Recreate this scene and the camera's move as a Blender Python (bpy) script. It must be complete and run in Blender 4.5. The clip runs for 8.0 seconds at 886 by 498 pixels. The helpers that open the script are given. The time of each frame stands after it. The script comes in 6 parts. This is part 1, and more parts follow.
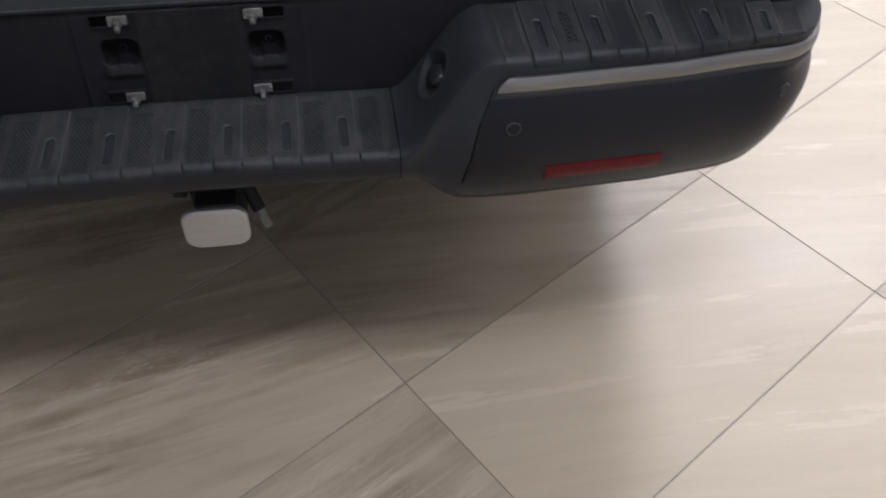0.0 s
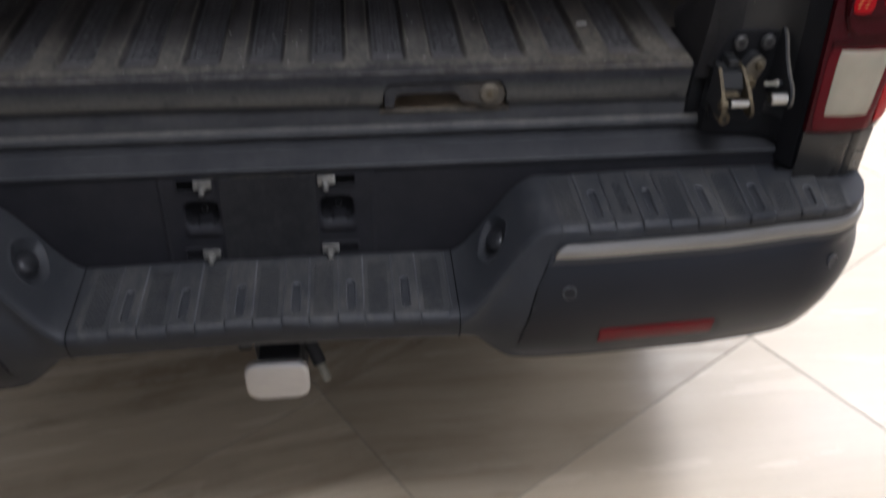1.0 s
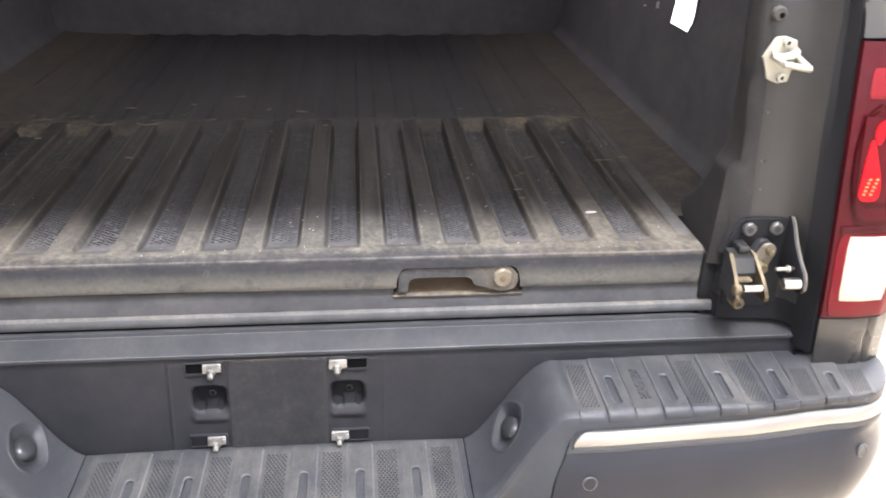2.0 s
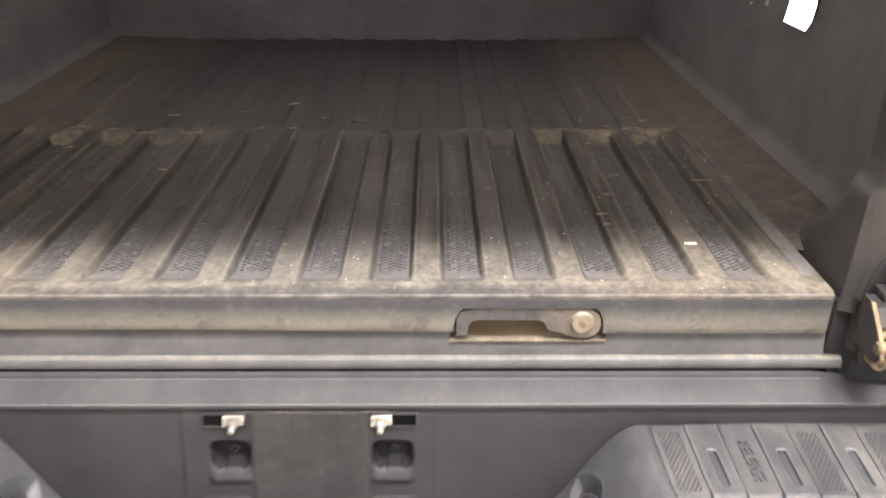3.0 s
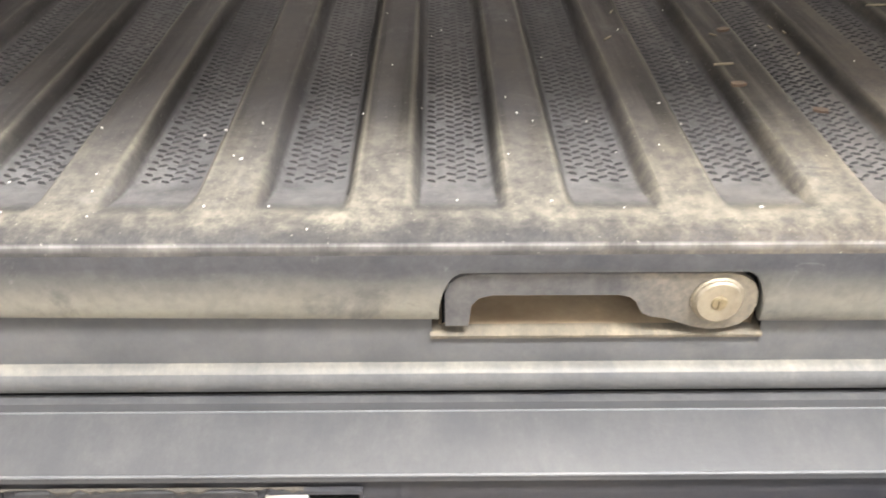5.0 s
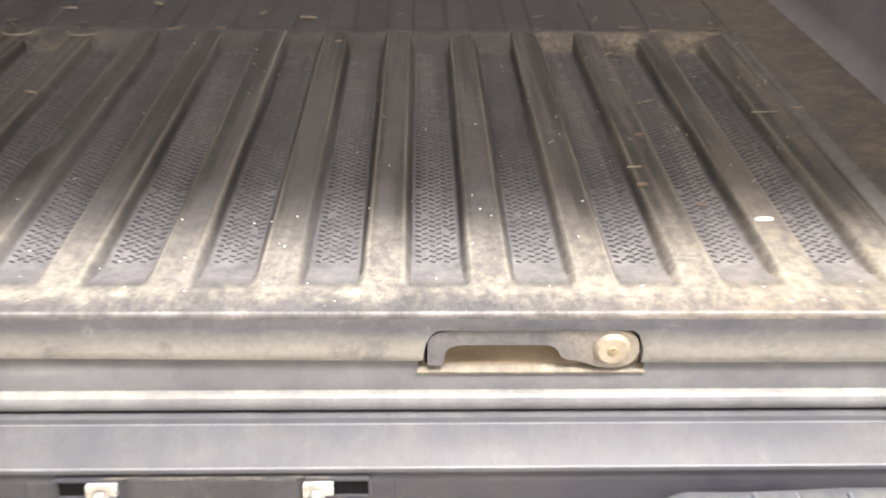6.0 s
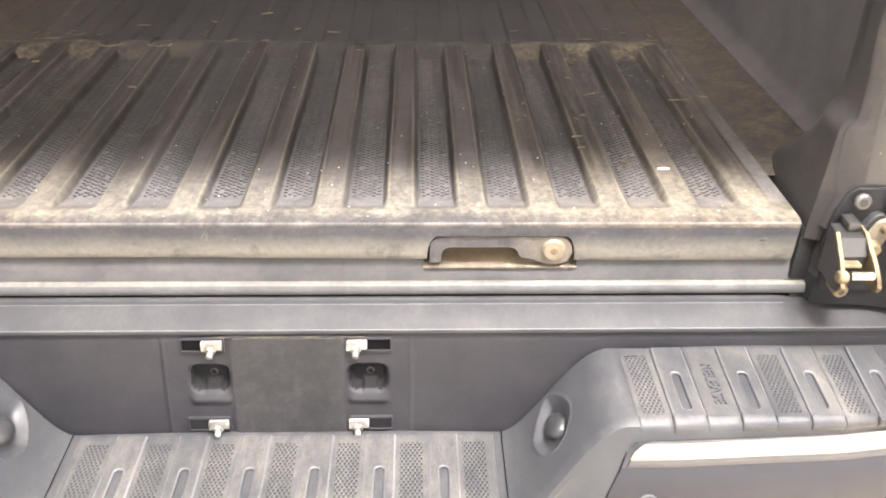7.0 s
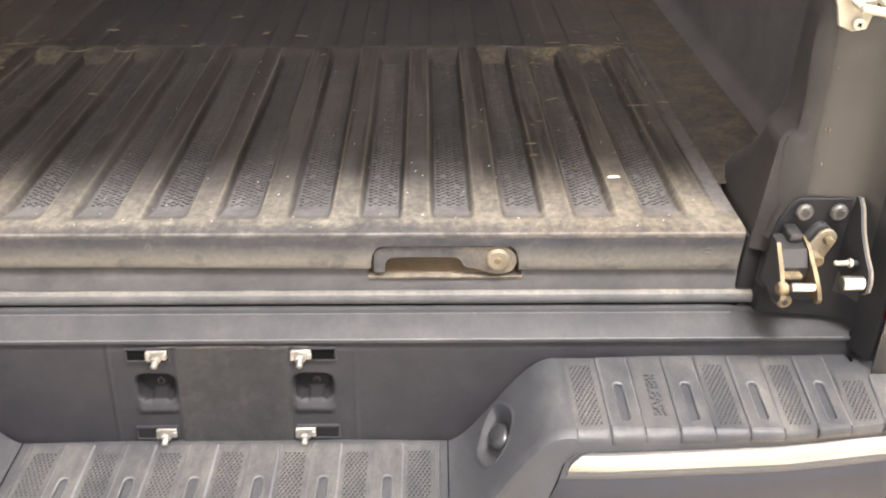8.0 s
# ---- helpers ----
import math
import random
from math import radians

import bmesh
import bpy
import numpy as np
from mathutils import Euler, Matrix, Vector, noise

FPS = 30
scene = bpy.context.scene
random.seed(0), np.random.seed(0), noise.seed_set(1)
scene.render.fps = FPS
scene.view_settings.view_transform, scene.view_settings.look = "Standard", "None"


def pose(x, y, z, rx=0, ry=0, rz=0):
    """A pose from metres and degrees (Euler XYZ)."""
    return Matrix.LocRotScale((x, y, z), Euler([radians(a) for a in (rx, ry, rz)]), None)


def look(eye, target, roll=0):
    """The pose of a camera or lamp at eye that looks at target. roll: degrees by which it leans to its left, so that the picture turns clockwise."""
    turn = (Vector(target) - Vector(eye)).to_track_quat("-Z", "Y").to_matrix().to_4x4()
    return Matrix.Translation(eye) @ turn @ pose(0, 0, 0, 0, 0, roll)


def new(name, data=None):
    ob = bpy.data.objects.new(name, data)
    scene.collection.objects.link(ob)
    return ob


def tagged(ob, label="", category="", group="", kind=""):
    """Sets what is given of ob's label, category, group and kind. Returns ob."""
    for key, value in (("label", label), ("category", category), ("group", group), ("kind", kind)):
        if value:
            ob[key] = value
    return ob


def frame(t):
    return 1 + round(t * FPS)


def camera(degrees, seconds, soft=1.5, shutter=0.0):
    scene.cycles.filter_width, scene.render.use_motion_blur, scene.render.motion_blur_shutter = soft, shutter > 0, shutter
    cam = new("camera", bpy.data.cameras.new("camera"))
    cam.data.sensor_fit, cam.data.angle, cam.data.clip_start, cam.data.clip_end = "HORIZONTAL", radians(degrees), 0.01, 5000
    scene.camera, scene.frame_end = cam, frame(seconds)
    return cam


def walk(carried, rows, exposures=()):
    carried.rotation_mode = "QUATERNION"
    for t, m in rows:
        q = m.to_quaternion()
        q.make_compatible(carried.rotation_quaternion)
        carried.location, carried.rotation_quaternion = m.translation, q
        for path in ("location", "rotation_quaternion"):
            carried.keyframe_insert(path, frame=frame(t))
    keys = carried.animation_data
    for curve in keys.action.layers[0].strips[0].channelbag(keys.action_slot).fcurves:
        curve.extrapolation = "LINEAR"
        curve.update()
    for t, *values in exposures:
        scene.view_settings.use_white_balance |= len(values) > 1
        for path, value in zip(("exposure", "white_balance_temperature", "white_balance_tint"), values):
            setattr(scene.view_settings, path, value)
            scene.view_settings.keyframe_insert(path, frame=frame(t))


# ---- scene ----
cam = camera(55.3, 8.0, soft=1.8, shutter=0.5)
PATH = [
    (0, (0.177, -1.012, 1.389), (0.417, 0.281, -0.118), 2.6),
    (0.5, (0.167, -1.021, 1.405), (0.34, 0.353, -0.038), 1.7),
    (1, (0.139, -1.026, 1.429), (0.325, 0.518, 0.171), 1.5),
    (1.5, (0.135, -1.041, 1.422), (0.342, 0.708, 0.475), 1.1),
    (1.7, (0.127, -1.033, 1.419), (0.349, 0.737, 0.515), 1.4),
    (2.8, (0.133, -0.912, 1.358), (0.162, 0.905, 0.524), 0.5),
    (3, (0.152, -0.827, 1.345), (0.174, 0.985, 0.498), 0.3),
    (3.5, (0.177, -0.599, 1.277), (0.199, 1.17, 0.345), 0.3),
    (4, (0.157, -0.424, 1.152), (0.184, 1.325, 0.181), 0.4),
    (4.5, (0.16, -0.322, 1.097), (0.176, 1.382, 0.05), 0.1),
    (5, (0.175, -0.313, 1.12), (0.19, 1.343, -0.001), 0.0),
    (5.2, (0.182, -0.32, 1.135), (0.203, 1.328, 0.003), 0.2),
    (6.3, (0.167, -0.591, 1.326), (0.229, 1.096, 0.252), 1.2),
    (6.5, (0.164, -0.683, 1.341), (0.227, 1.012, 0.281), 1.2),
    (7, (0.163, -0.815, 1.383), (0.226, 0.878, 0.32), 1.0),
    (7.5, (0.189, -0.847, 1.394), (0.251, 0.84, 0.321), 0.9),
    (8, (0.245, -0.806, 1.401), (0.283, 0.879, 0.325), 0.5),
]
EXPOSURES = [(0, -1.74, 5500, 17.5), (0.6, -1.72, 5500, 17), (1.0, -1.32, 5500, 16.5), (1.5, 0.28, 5570, 16), (2.8, 1.75, 6400, 18), (3.5, 1.75, 6700, 15), (4.0, 1.52, 6350, 13), (4.5, 1.4, 6400, 12), (5.0, 1.90, 6300, 11), (5.2, 1.96, 6300, 11), (6.4, 2.52, 6400, 17), (7.0, 2.34, 6500, 16), (7.5, 1.96, 6500, 16), (8.0, 1.74, 6500, 16)]
walk(cam, [(t, look(eye, target, roll)) for t, eye, target, roll in PATH], EXPOSURES)

# ---- light ----
world = bpy.data.worlds.new("world")
world.use_nodes = True
scene.world = world
world.node_tree.nodes["Background"].inputs["Color"].default_value = (0.9, 0.95, 1.0, 1)
world.node_tree.nodes["Background"].inputs["Strength"].default_value = 0.3


def area_lamp(name, eye, target, sx, sy, watts, colour):
    data = bpy.data.lights.new(name, "AREA")
    data.shape, data.size, data.size_y, data.energy, data.color = "RECTANGLE", sx, sy, watts, colour
    ob = new(name, data)
    ob.matrix_world = look(eye, target)
    return ob


CEILING = 3.4
DOOR_X, DOOR_W, DOOR_LOW, DOOR_H, FRONT_Y = 2.45, 1.1, 0.6, 2.6, 7.5
area_lamp("daylight", (DOOR_X, FRONT_Y + 0.1, (DOOR_LOW + DOOR_H) / 2), (DOOR_X, 0, (DOOR_LOW + DOOR_H) / 2), DOOR_W, DOOR_H - DOOR_LOW, 5000, (0.96, 0.98, 1.0))
# first lamp is the key light; the others are unseen, added as fill
LAMPS = [(0.7, -0.8, 116), (3.7, -0.8, 60), (-2.3, -0.8, 22), (0.7, -4.3, 16), (3.7, -4.3, 33), (-2.3, -4.3, 22), (0.7, 2.6, 120), (3.7, 2.6, 50), (-2.3, 2.6, 30)]
for lx, ly, watts in LAMPS:
    area_lamp("ceiling_lamp", (lx, ly, CEILING - 0.07), (lx, ly, 0), 1.15, 0.55, watts, (1.0, 0.965, 0.92))


# ---- materials ----
def nodes_of(name):
    m = bpy.data.materials.new(name)
    m.use_nodes = True
    nt = m.node_tree
    return m, nt, nt.nodes["Principled BSDF"]


def node(nt, kind, **values):
    n = nt.nodes.new(kind)
    for key, value in values.items():
        n.inputs[key].default_value = value
    return n


def mixed(nt, fac, a, b):
    """A colour between a and b, each a socket or a colour."""
    m = nt.nodes.new("ShaderNodeMix")
    m.data_type = "RGBA"
    for slot, value in ((0, fac), (6, a), (7, b)):
        if isinstance(value, bpy.types.NodeSocket):
            nt.links.new(value, m.inputs[slot])
        else:
            m.inputs[slot].default_value = (*value, 1) if slot else value
    return m.outputs[2]


def ramp(nt, source, low, high, a=0.0, b=1.0):
    r = node(nt, "ShaderNodeMapRange", **{"From Min": low, "From Max": high, "To Min": a, "To Max": b})
    nt.links.new(source, r.inputs[0])
    return r.outputs[0]


def times(nt, a, b, op="MULTIPLY"):
    m = nt.nodes.new("ShaderNodeMath")
    m.operation = op
    m.use_clamp = True
    for slot, value in ((0, a), (1, b)):
        if isinstance(value, bpy.types.NodeSocket):
            nt.links.new(value, m.inputs[slot])
        else:
            m.inputs[slot].default_value = value
    return m.outputs[0]


def noise_at(nt, coords, scale, detail=4.0, rough=0.6, stretch=None, swirl=0.0):
    n = node(nt, "ShaderNodeTexNoise", Scale=scale, Detail=detail, Roughness=rough, Distortion=swirl)
    if stretch:
        mp = node(nt, "ShaderNodeMapping", Scale=stretch)
        nt.links.new(coords, mp.inputs[0])
        coords = mp.outputs[0]
    nt.links.new(coords, n.inputs["Vector"])
    return n.outputs["Fac"]


def bumped(nt, bsdf, height, strength, distance=0.002):
    b = node(nt, "ShaderNodeBump", Strength=strength, Distance=distance)
    nt.links.new(height, b.inputs["Height"])
    nt.links.new(b.outputs[0], bsdf.inputs["Normal"])


def surface(name, dark, light, rough, metal=0.0, big=6.0, fine=180.0, bump=0.15, stretch=None, rough_span=0.12, gloss=0.35):
    """A plain material with stains at one scale and grain at another."""
    m, nt, bsdf = nodes_of(name)
    at = nt.nodes.new("ShaderNodeTexCoord").outputs["Object"]
    wide, grain = noise_at(nt, at, big, 5, 0.6, stretch), noise_at(nt, at, fine, 3, 0.7)
    fac = times(nt, ramp(nt, wide, 0.3, 0.7), ramp(nt, grain, 0.2, 0.8, 0.6, 1.0))
    nt.links.new(mixed(nt, fac, dark, light), bsdf.inputs["Base Color"])
    nt.links.new(ramp(nt, wide, 0.25, 0.75, rough - rough_span / 2, rough + rough_span / 2), bsdf.inputs["Roughness"])
    bsdf.inputs["Metallic"].default_value = metal
    bsdf.inputs["Specular IOR Level"].default_value = gloss
    if bump:
        bumped(nt, bsdf, grain, bump, 0.0008)
    return m


VALLEY_Z, RIDGE_Z = 0.8600, 0.8735


def dusty(name, dark, light, dust, amount, rough=0.6, fine=220.0, top=True, patchy=False, gloss=0.2):
    """Moulded plastic with pale dust, patchy, thicker on faces that look up."""
    m, nt, bsdf = nodes_of(name)
    at = nt.nodes.new("ShaderNodeTexCoord").outputs["Object"]
    patch, streak, grain = noise_at(nt, at, 9, 6, 0.65), noise_at(nt, at, 30, 5, 0.7, (1, 0.12, 1)), noise_at(nt, at, fine, 3, 0.7)
    base = mixed(nt, ramp(nt, patch, 0.3, 0.7), dark, light)
    fac = times(nt, ramp(nt, patch, 0.32, 0.68, 0.35, 1.0), ramp(nt, streak, 0.3, 0.7, 0.4, 1.0))
    fac = times(nt, fac, ramp(nt, grain, 0.3, 0.65, 0.55, 1.0))
    if patchy:
        fac = times(nt, fac, ramp(nt, noise_at(nt, at, 46, 9, 0.82, (1, 0.4, 1)), 0.40, 0.62, 0.15, 1.0))
    if top:
        geo = nt.nodes.new("ShaderNodeNewGeometry")
        up = nt.nodes.new("ShaderNodeSeparateXYZ")
        nt.links.new(geo.outputs["Normal"], up.inputs[0])
        fac = times(nt, fac, ramp(nt, up.outputs[2], 0.5, 0.97, 0.25, 1.0))
    fac = times(nt, fac, amount)
    nt.links.new(mixed(nt, fac, base, dust), bsdf.inputs["Base Color"])
    nt.links.new(ramp(nt, fac, 0.0, 1.0, rough, 0.95), bsdf.inputs["Roughness"])
    bsdf.inputs["Specular IOR Level"].default_value = gloss
    bumped(nt, bsdf, grain, 0.25, 0.0008)
    return m


def axis(nt, at, k):
    xyz = nt.nodes.new("ShaderNodeSeparateXYZ")
    nt.links.new(at, xyz.inputs[0])
    return xyz.outputs[k]


def lid_plastic():
    """Ribbed lid: bare dark plastic, chalky dust on the ridges and lip near the tail, brown dirt toward the sides;
    shade under the cover is painted in.
    """
    m, nt, bsdf = nodes_of("lid_plastic")
    at = nt.nodes.new("ShaderNodeTexCoord").outputs["Object"]
    x, y = axis(nt, at, 0), axis(nt, at, 1)
    patch, mottle = noise_at(nt, at, 8, 7, 0.7), noise_at(nt, at, 30, 10, 0.80, (1, 0.7, 1))
    grit = noise_at(nt, at, 95, 6, 0.72)
    drag = noise_at(nt, at, 50, 6, 0.72, (1, 0.08, 1))
    bare = times(nt, ramp(nt, patch, 0.28, 0.64), ramp(nt, mottle, 0.36, 0.62, 0.25, 1.0))
    bare = times(nt, bare, ramp(nt, grit, 0.3, 0.66, 0.45, 1.0))
    base = mixed(nt, bare, (0.0205, 0.0203, 0.0225), (0.0460, 0.0446, 0.0460))
    # brown dirt that thickens toward both sides of the bed, also painting their side light
    flank = nt.nodes.new("ShaderNodeMath")
    flank.operation, flank.inputs[1].default_value = "SUBTRACT", 0.02
    nt.links.new(x, flank.inputs[0])
    away = nt.nodes.new("ShaderNodeMath")
    away.operation = "ABSOLUTE"
    nt.links.new(flank.outputs[0], away.inputs[0])
    dirt = times(nt, ramp(nt, away.outputs[0], 0.20, 0.44), ramp(nt, mottle, 0.38, 0.60, 0.10, 1.0))
    dirt = times(nt, dirt, ramp(nt, grit, 0.34, 0.62, 0.35, 0.9))
    base = mixed(nt, dirt, base, (0.098, 0.080, 0.054))
    # dark brown layer that paints the shade under the cover
    shade_film = times(nt, ramp(nt, y, 0.13, 0.27), ramp(nt, mottle, 0.36, 0.62, 0.15, 0.85))
    base = mixed(nt, shade_film, base, (0.0335, 0.0298, 0.0270))
    # long dark rub marks along the ridges
    rub = ramp(nt, noise_at(nt, at, 34, 4, 0.6, (1, 0.045, 0.2)), 0.43, 0.54, 0.0, 0.92)
    rub = times(nt, rub, times(nt, ramp(nt, y, 0.13, 0.21), ramp(nt, patch, 0.30, 0.55, 0.45, 1.0)))
    base = mixed(nt, rub, base, (0.0105, 0.0094, 0.0090))
    wander = times(nt, y, times(nt, times(nt, mottle, 0.30, "SUBTRACT"), 0.06), "ADD")
    wrap = nt.nodes.new("ShaderNodeMath")
    wrap.operation, wrap.inputs[1].default_value = "PINGPONG", RIB_PITCH / 2
    shift = nt.nodes.new("ShaderNodeMath")
    shift.operation, shift.inputs[1].default_value = "SUBTRACT", RIB_AT - 40 * RIB_PITCH
    nt.links.new(x, shift.inputs[0])
    nt.links.new(shift.outputs[0], wrap.inputs[0])
    ridge = times(nt, ramp(nt, wrap.outputs[0], RIB_HALF + 0.0060, RIB_HALF + 0.0010), ramp(nt, y, 0.1010, 0.0850), "ADD")
    fac = times(nt, ramp(nt, patch, 0.32, 0.62, 0.58, 1.0), ramp(nt, drag, 0.34, 0.62, 0.55, 1.0))
    fac = times(nt, fac, ramp(nt, grit, 0.38, 0.60, 0.46, 1.0))
    fac = times(nt, fac, ramp(nt, mottle, 0.38, 0.60, 0.50, 1.0))
    fac = times(nt, fac, ramp(nt, wander, 0.074, 0.093, 0.26, 1.0))
    # dust colour drops off along the cover's shadow edge, painting it deeper
    fac = times(nt, fac, ramp(nt, wander, 0.13, 0.235, 1.0, 0.08))
    fac = times(nt, fac, ramp(nt, ridge, 0.0, 1.0, 0.30, 1.0))
    # bluish polished pads between the ridges, fading inward to paint the cover's shade
    pad = times(nt, ramp(nt, wrap.outputs[0], RIB_HALF + 0.0055, RIB_HALF + 0.0075), ramp(nt, y, 0.096, 0.112))
    pad = times(nt, pad, times(nt, ramp(nt, mottle, 0.36, 0.60, 0.45, 1.0), ramp(nt, wander, 0.20, 0.40, 0.85, 0.22)))
    base = mixed(nt, times(nt, pad, ramp(nt, grit, 0.36, 0.60, 0.45, 1.0)), base, (0.070, 0.0705, 0.0745))
    # chalk banked where the ridges run out into the lip, and on their shoulders
    bank = times(nt, ramp(nt, wander, 0.080, 0.092), ramp(nt, wander, 0.128, 0.098))
    chalk = times(nt, bank, ramp(nt, noise_at(nt, at, 19, 7, 0.74), 0.44, 0.62, 0.0, 0.30))
    chalk = times(nt, chalk, ramp(nt, ridge, 0.0, 1.0, 0.25, 1.0))
    fac = times(nt, fac, times(nt, chalk, ramp(nt, grit, 0.36, 0.58, 0.35, 1.0)), "ADD")
    # rubbed shoulders of the ridges, with the side light on them painted in
    edge = times(nt, ramp(nt, wrap.outputs[0], RIB_HALF - 0.0032, RIB_HALF - 0.0010), ramp(nt, wrap.outputs[0], RIB_HALF + 0.0026, RIB_HALF + 0.0004))
    edge = times(nt, edge, ramp(nt, noise_at(nt, at, 18, 7, 0.72, (1, 0.22, 1)), 0.38, 0.60, 0.04, 0.27))
    fac = times(nt, fac, times(nt, edge, ramp(nt, y, 0.092, 0.105)), "ADD")
    # broken pale line along the rear edge
    line = times(nt, ramp(nt, y, 0.0592, 0.0596), ramp(nt, y, 0.0612, 0.0602))
    line = times(nt, line, ramp(nt, noise_at(nt, at, 24, 7, 0.75, (1, 0.1, 0.1)), 0.38, 0.60, 0.10, 0.60))
    # old scuffs and stains
    scuff = ramp(nt, noise_at(nt, at, 11, 8, 0.72, (1, 0.7, 1), 1.4), 0.60, 0.70, 0.0, 0.35)
    stain = ramp(nt, noise_at(nt, at, 24, 10, 0.80, None, 0.9), 0.55, 0.66, 0.0, 0.45)
    speck = ramp(nt, noise_at(nt, at, 420, 2, 0.5), 0.70, 0.76, 0.0, 0.5)
    worn = mixed(nt, scuff, mixed(nt, fac, base, (0.140, 0.130, 0.104)), (0.080, 0.078, 0.080))
    worn = mixed(nt, stain, worn, (0.024, 0.023, 0.023))
    worn = mixed(nt, speck, worn, (0.21, 0.20, 0.175))
    colour = mixed(nt, line, worn, (0.16, 0.155, 0.152))
    nt.links.new(colour, bsdf.inputs["Base Color"])
    nt.links.new(ramp(nt, fac, 0.0, 1.0, 0.62, 0.95), bsdf.inputs["Roughness"])
    nt.links.new(ramp(nt, pad, 0.0, 1.0, 0.05, 0.24), bsdf.inputs["Specular IOR Level"])
    bumped(nt, bsdf, times(nt, times(nt, grit, 0.6), times(nt, mottle, 0.6), "ADD"), 0.40, 0.0012)
    return m


def lid_face_plastic():
    """The lid's rear face: bare grey above, a settled dust band below, long smears and a few dark blots."""
    m, nt, bsdf = nodes_of("lid_face")
    at = nt.nodes.new("ShaderNodeTexCoord").outputs["Object"]
    z = axis(nt, at, 2)
    smear = noise_at(nt, at, 13, 8, 0.70, (0.35, 1, 1.6))
    cloud, grit = noise_at(nt, at, 26, 8, 0.74), noise_at(nt, at, 130, 5, 0.7)
    base = mixed(nt, times(nt, ramp(nt, cloud, 0.32, 0.66), ramp(nt, grit, 0.3, 0.66, 0.5, 1.0)), (0.022, 0.0238, 0.0288), (0.050, 0.0515, 0.056))
    level = times(nt, z, times(nt, times(nt, smear, 0.35, "SUBTRACT"), 0.035), "ADD")
    fac = times(nt, ramp(nt, level, 0.860, 0.838, 0.0, 0.66), ramp(nt, smear, 0.34, 0.60, 0.62, 1.0))
    fac = times(nt, fac, ramp(nt, grit, 0.30, 0.60, 0.72, 1.0))
    blot = ramp(nt, noise_at(nt, at, 26, 8, 0.74, (0.7, 1, 0.8), 0.6), 0.54, 0.66, 0.0, 0.62)
    scuff = ramp(nt, noise_at(nt, at, 42, 7, 0.74, None, 1.2), 0.62, 0.70, 0.0, 0.45)
    worn = mixed(nt, blot, mixed(nt, fac, base, (0.165, 0.156, 0.128)), (0.036, 0.036, 0.038))
    nt.links.new(mixed(nt, scuff, worn, (0.115, 0.112, 0.110)), bsdf.inputs["Base Color"])
    bsdf.inputs["Roughness"].default_value = 0.62
    bsdf.inputs["Specular IOR Level"].default_value = 0.25
    bumped(nt, bsdf, grit, 0.30, 0.0008)
    return m


def handle_plastic():
    """The lid handle: bluish bare plastic that greys into tan dust about the lock, with rubbed spots."""
    m, nt, bsdf = nodes_of("handle_plastic")
    at = nt.nodes.new("ShaderNodeTexCoord").outputs["Object"]
    cloud, grit = noise_at(nt, at, 60, 7, 0.72), noise_at(nt, at, 240, 4, 0.7)
    base = mixed(nt, ramp(nt, cloud, 0.34, 0.64), (0.026, 0.0275, 0.032), (0.056, 0.056, 0.058))
    level = times(nt, axis(nt, at, 0), times(nt, times(nt, cloud, 0.5, "SUBTRACT"), 0.10), "ADD")
    fac = times(nt, ramp(nt, level, 0.275, 0.345, 0.06, 0.75), ramp(nt, grit, 0.32, 0.62, 0.5, 1.0))
    nt.links.new(mixed(nt, fac, base, (0.150, 0.128, 0.094)), bsdf.inputs["Base Color"])
    bsdf.inputs["Roughness"].default_value = 0.6
    bsdf.inputs["Specular IOR Level"].default_value = 0.22
    bumped(nt, bsdf, grit, 0.3, 0.0006)
    return m


def side_dirt(name, dark, light, dirt, near, far, amount):
    """Dark bed plastic with caked brown dirt that gathers between |x| = near and far."""
    m, nt, bsdf = nodes_of(name)
    at = nt.nodes.new("ShaderNodeTexCoord").outputs["Object"]
    away = nt.nodes.new("ShaderNodeMath")
    away.operation = "ABSOLUTE"
    nt.links.new(axis(nt, at, 0), away.inputs[0])
    patch, cake, grit = noise_at(nt, at, 9, 7, 0.7), noise_at(nt, at, 34, 9, 0.78), noise_at(nt, at, 150, 4, 0.7)
    base = mixed(nt, times(nt, ramp(nt, patch, 0.3, 0.66), ramp(nt, grit, 0.3, 0.66, 0.5, 1.0)), dark, light)
    fac = times(nt, ramp(nt, away.outputs[0], near, far, 0.10, 1.0), ramp(nt, cake, 0.40, 0.60, 0.06, 1.0))
    fac = times(nt, times(nt, fac, ramp(nt, grit, 0.32, 0.60, 0.45, 1.0)), amount)
    nt.links.new(mixed(nt, fac, base, dirt), bsdf.inputs["Base Color"])
    nt.links.new(ramp(nt, fac, 0.0, 1.0, 0.62, 0.95), bsdf.inputs["Roughness"])
    bsdf.inputs["Specular IOR Level"].default_value = 0.18
    bumped(nt, bsdf, times(nt, times(nt, grit, 0.5), times(nt, cake, 0.9), "ADD"), 0.6, 0.0018)
    return m


RIB_PITCH, RIB_AT, RIB_HALF = 0.0888, 0.0545, 0.0158
DUST = (0.150, 0.140, 0.113)
M_STEP = dusty("step_plastic", (0.0205, 0.0222, 0.0255), (0.0272, 0.0290, 0.0325), (0.125, 0.120, 0.110), 0.40, 0.44, gloss=0.30, patchy=True)
M_TREAD = dusty("tread_plastic", (0.018, 0.0202, 0.0245), (0.032, 0.0338, 0.037), (0.165, 0.153, 0.126), 0.62, 0.48, patchy=True, gloss=0.3)
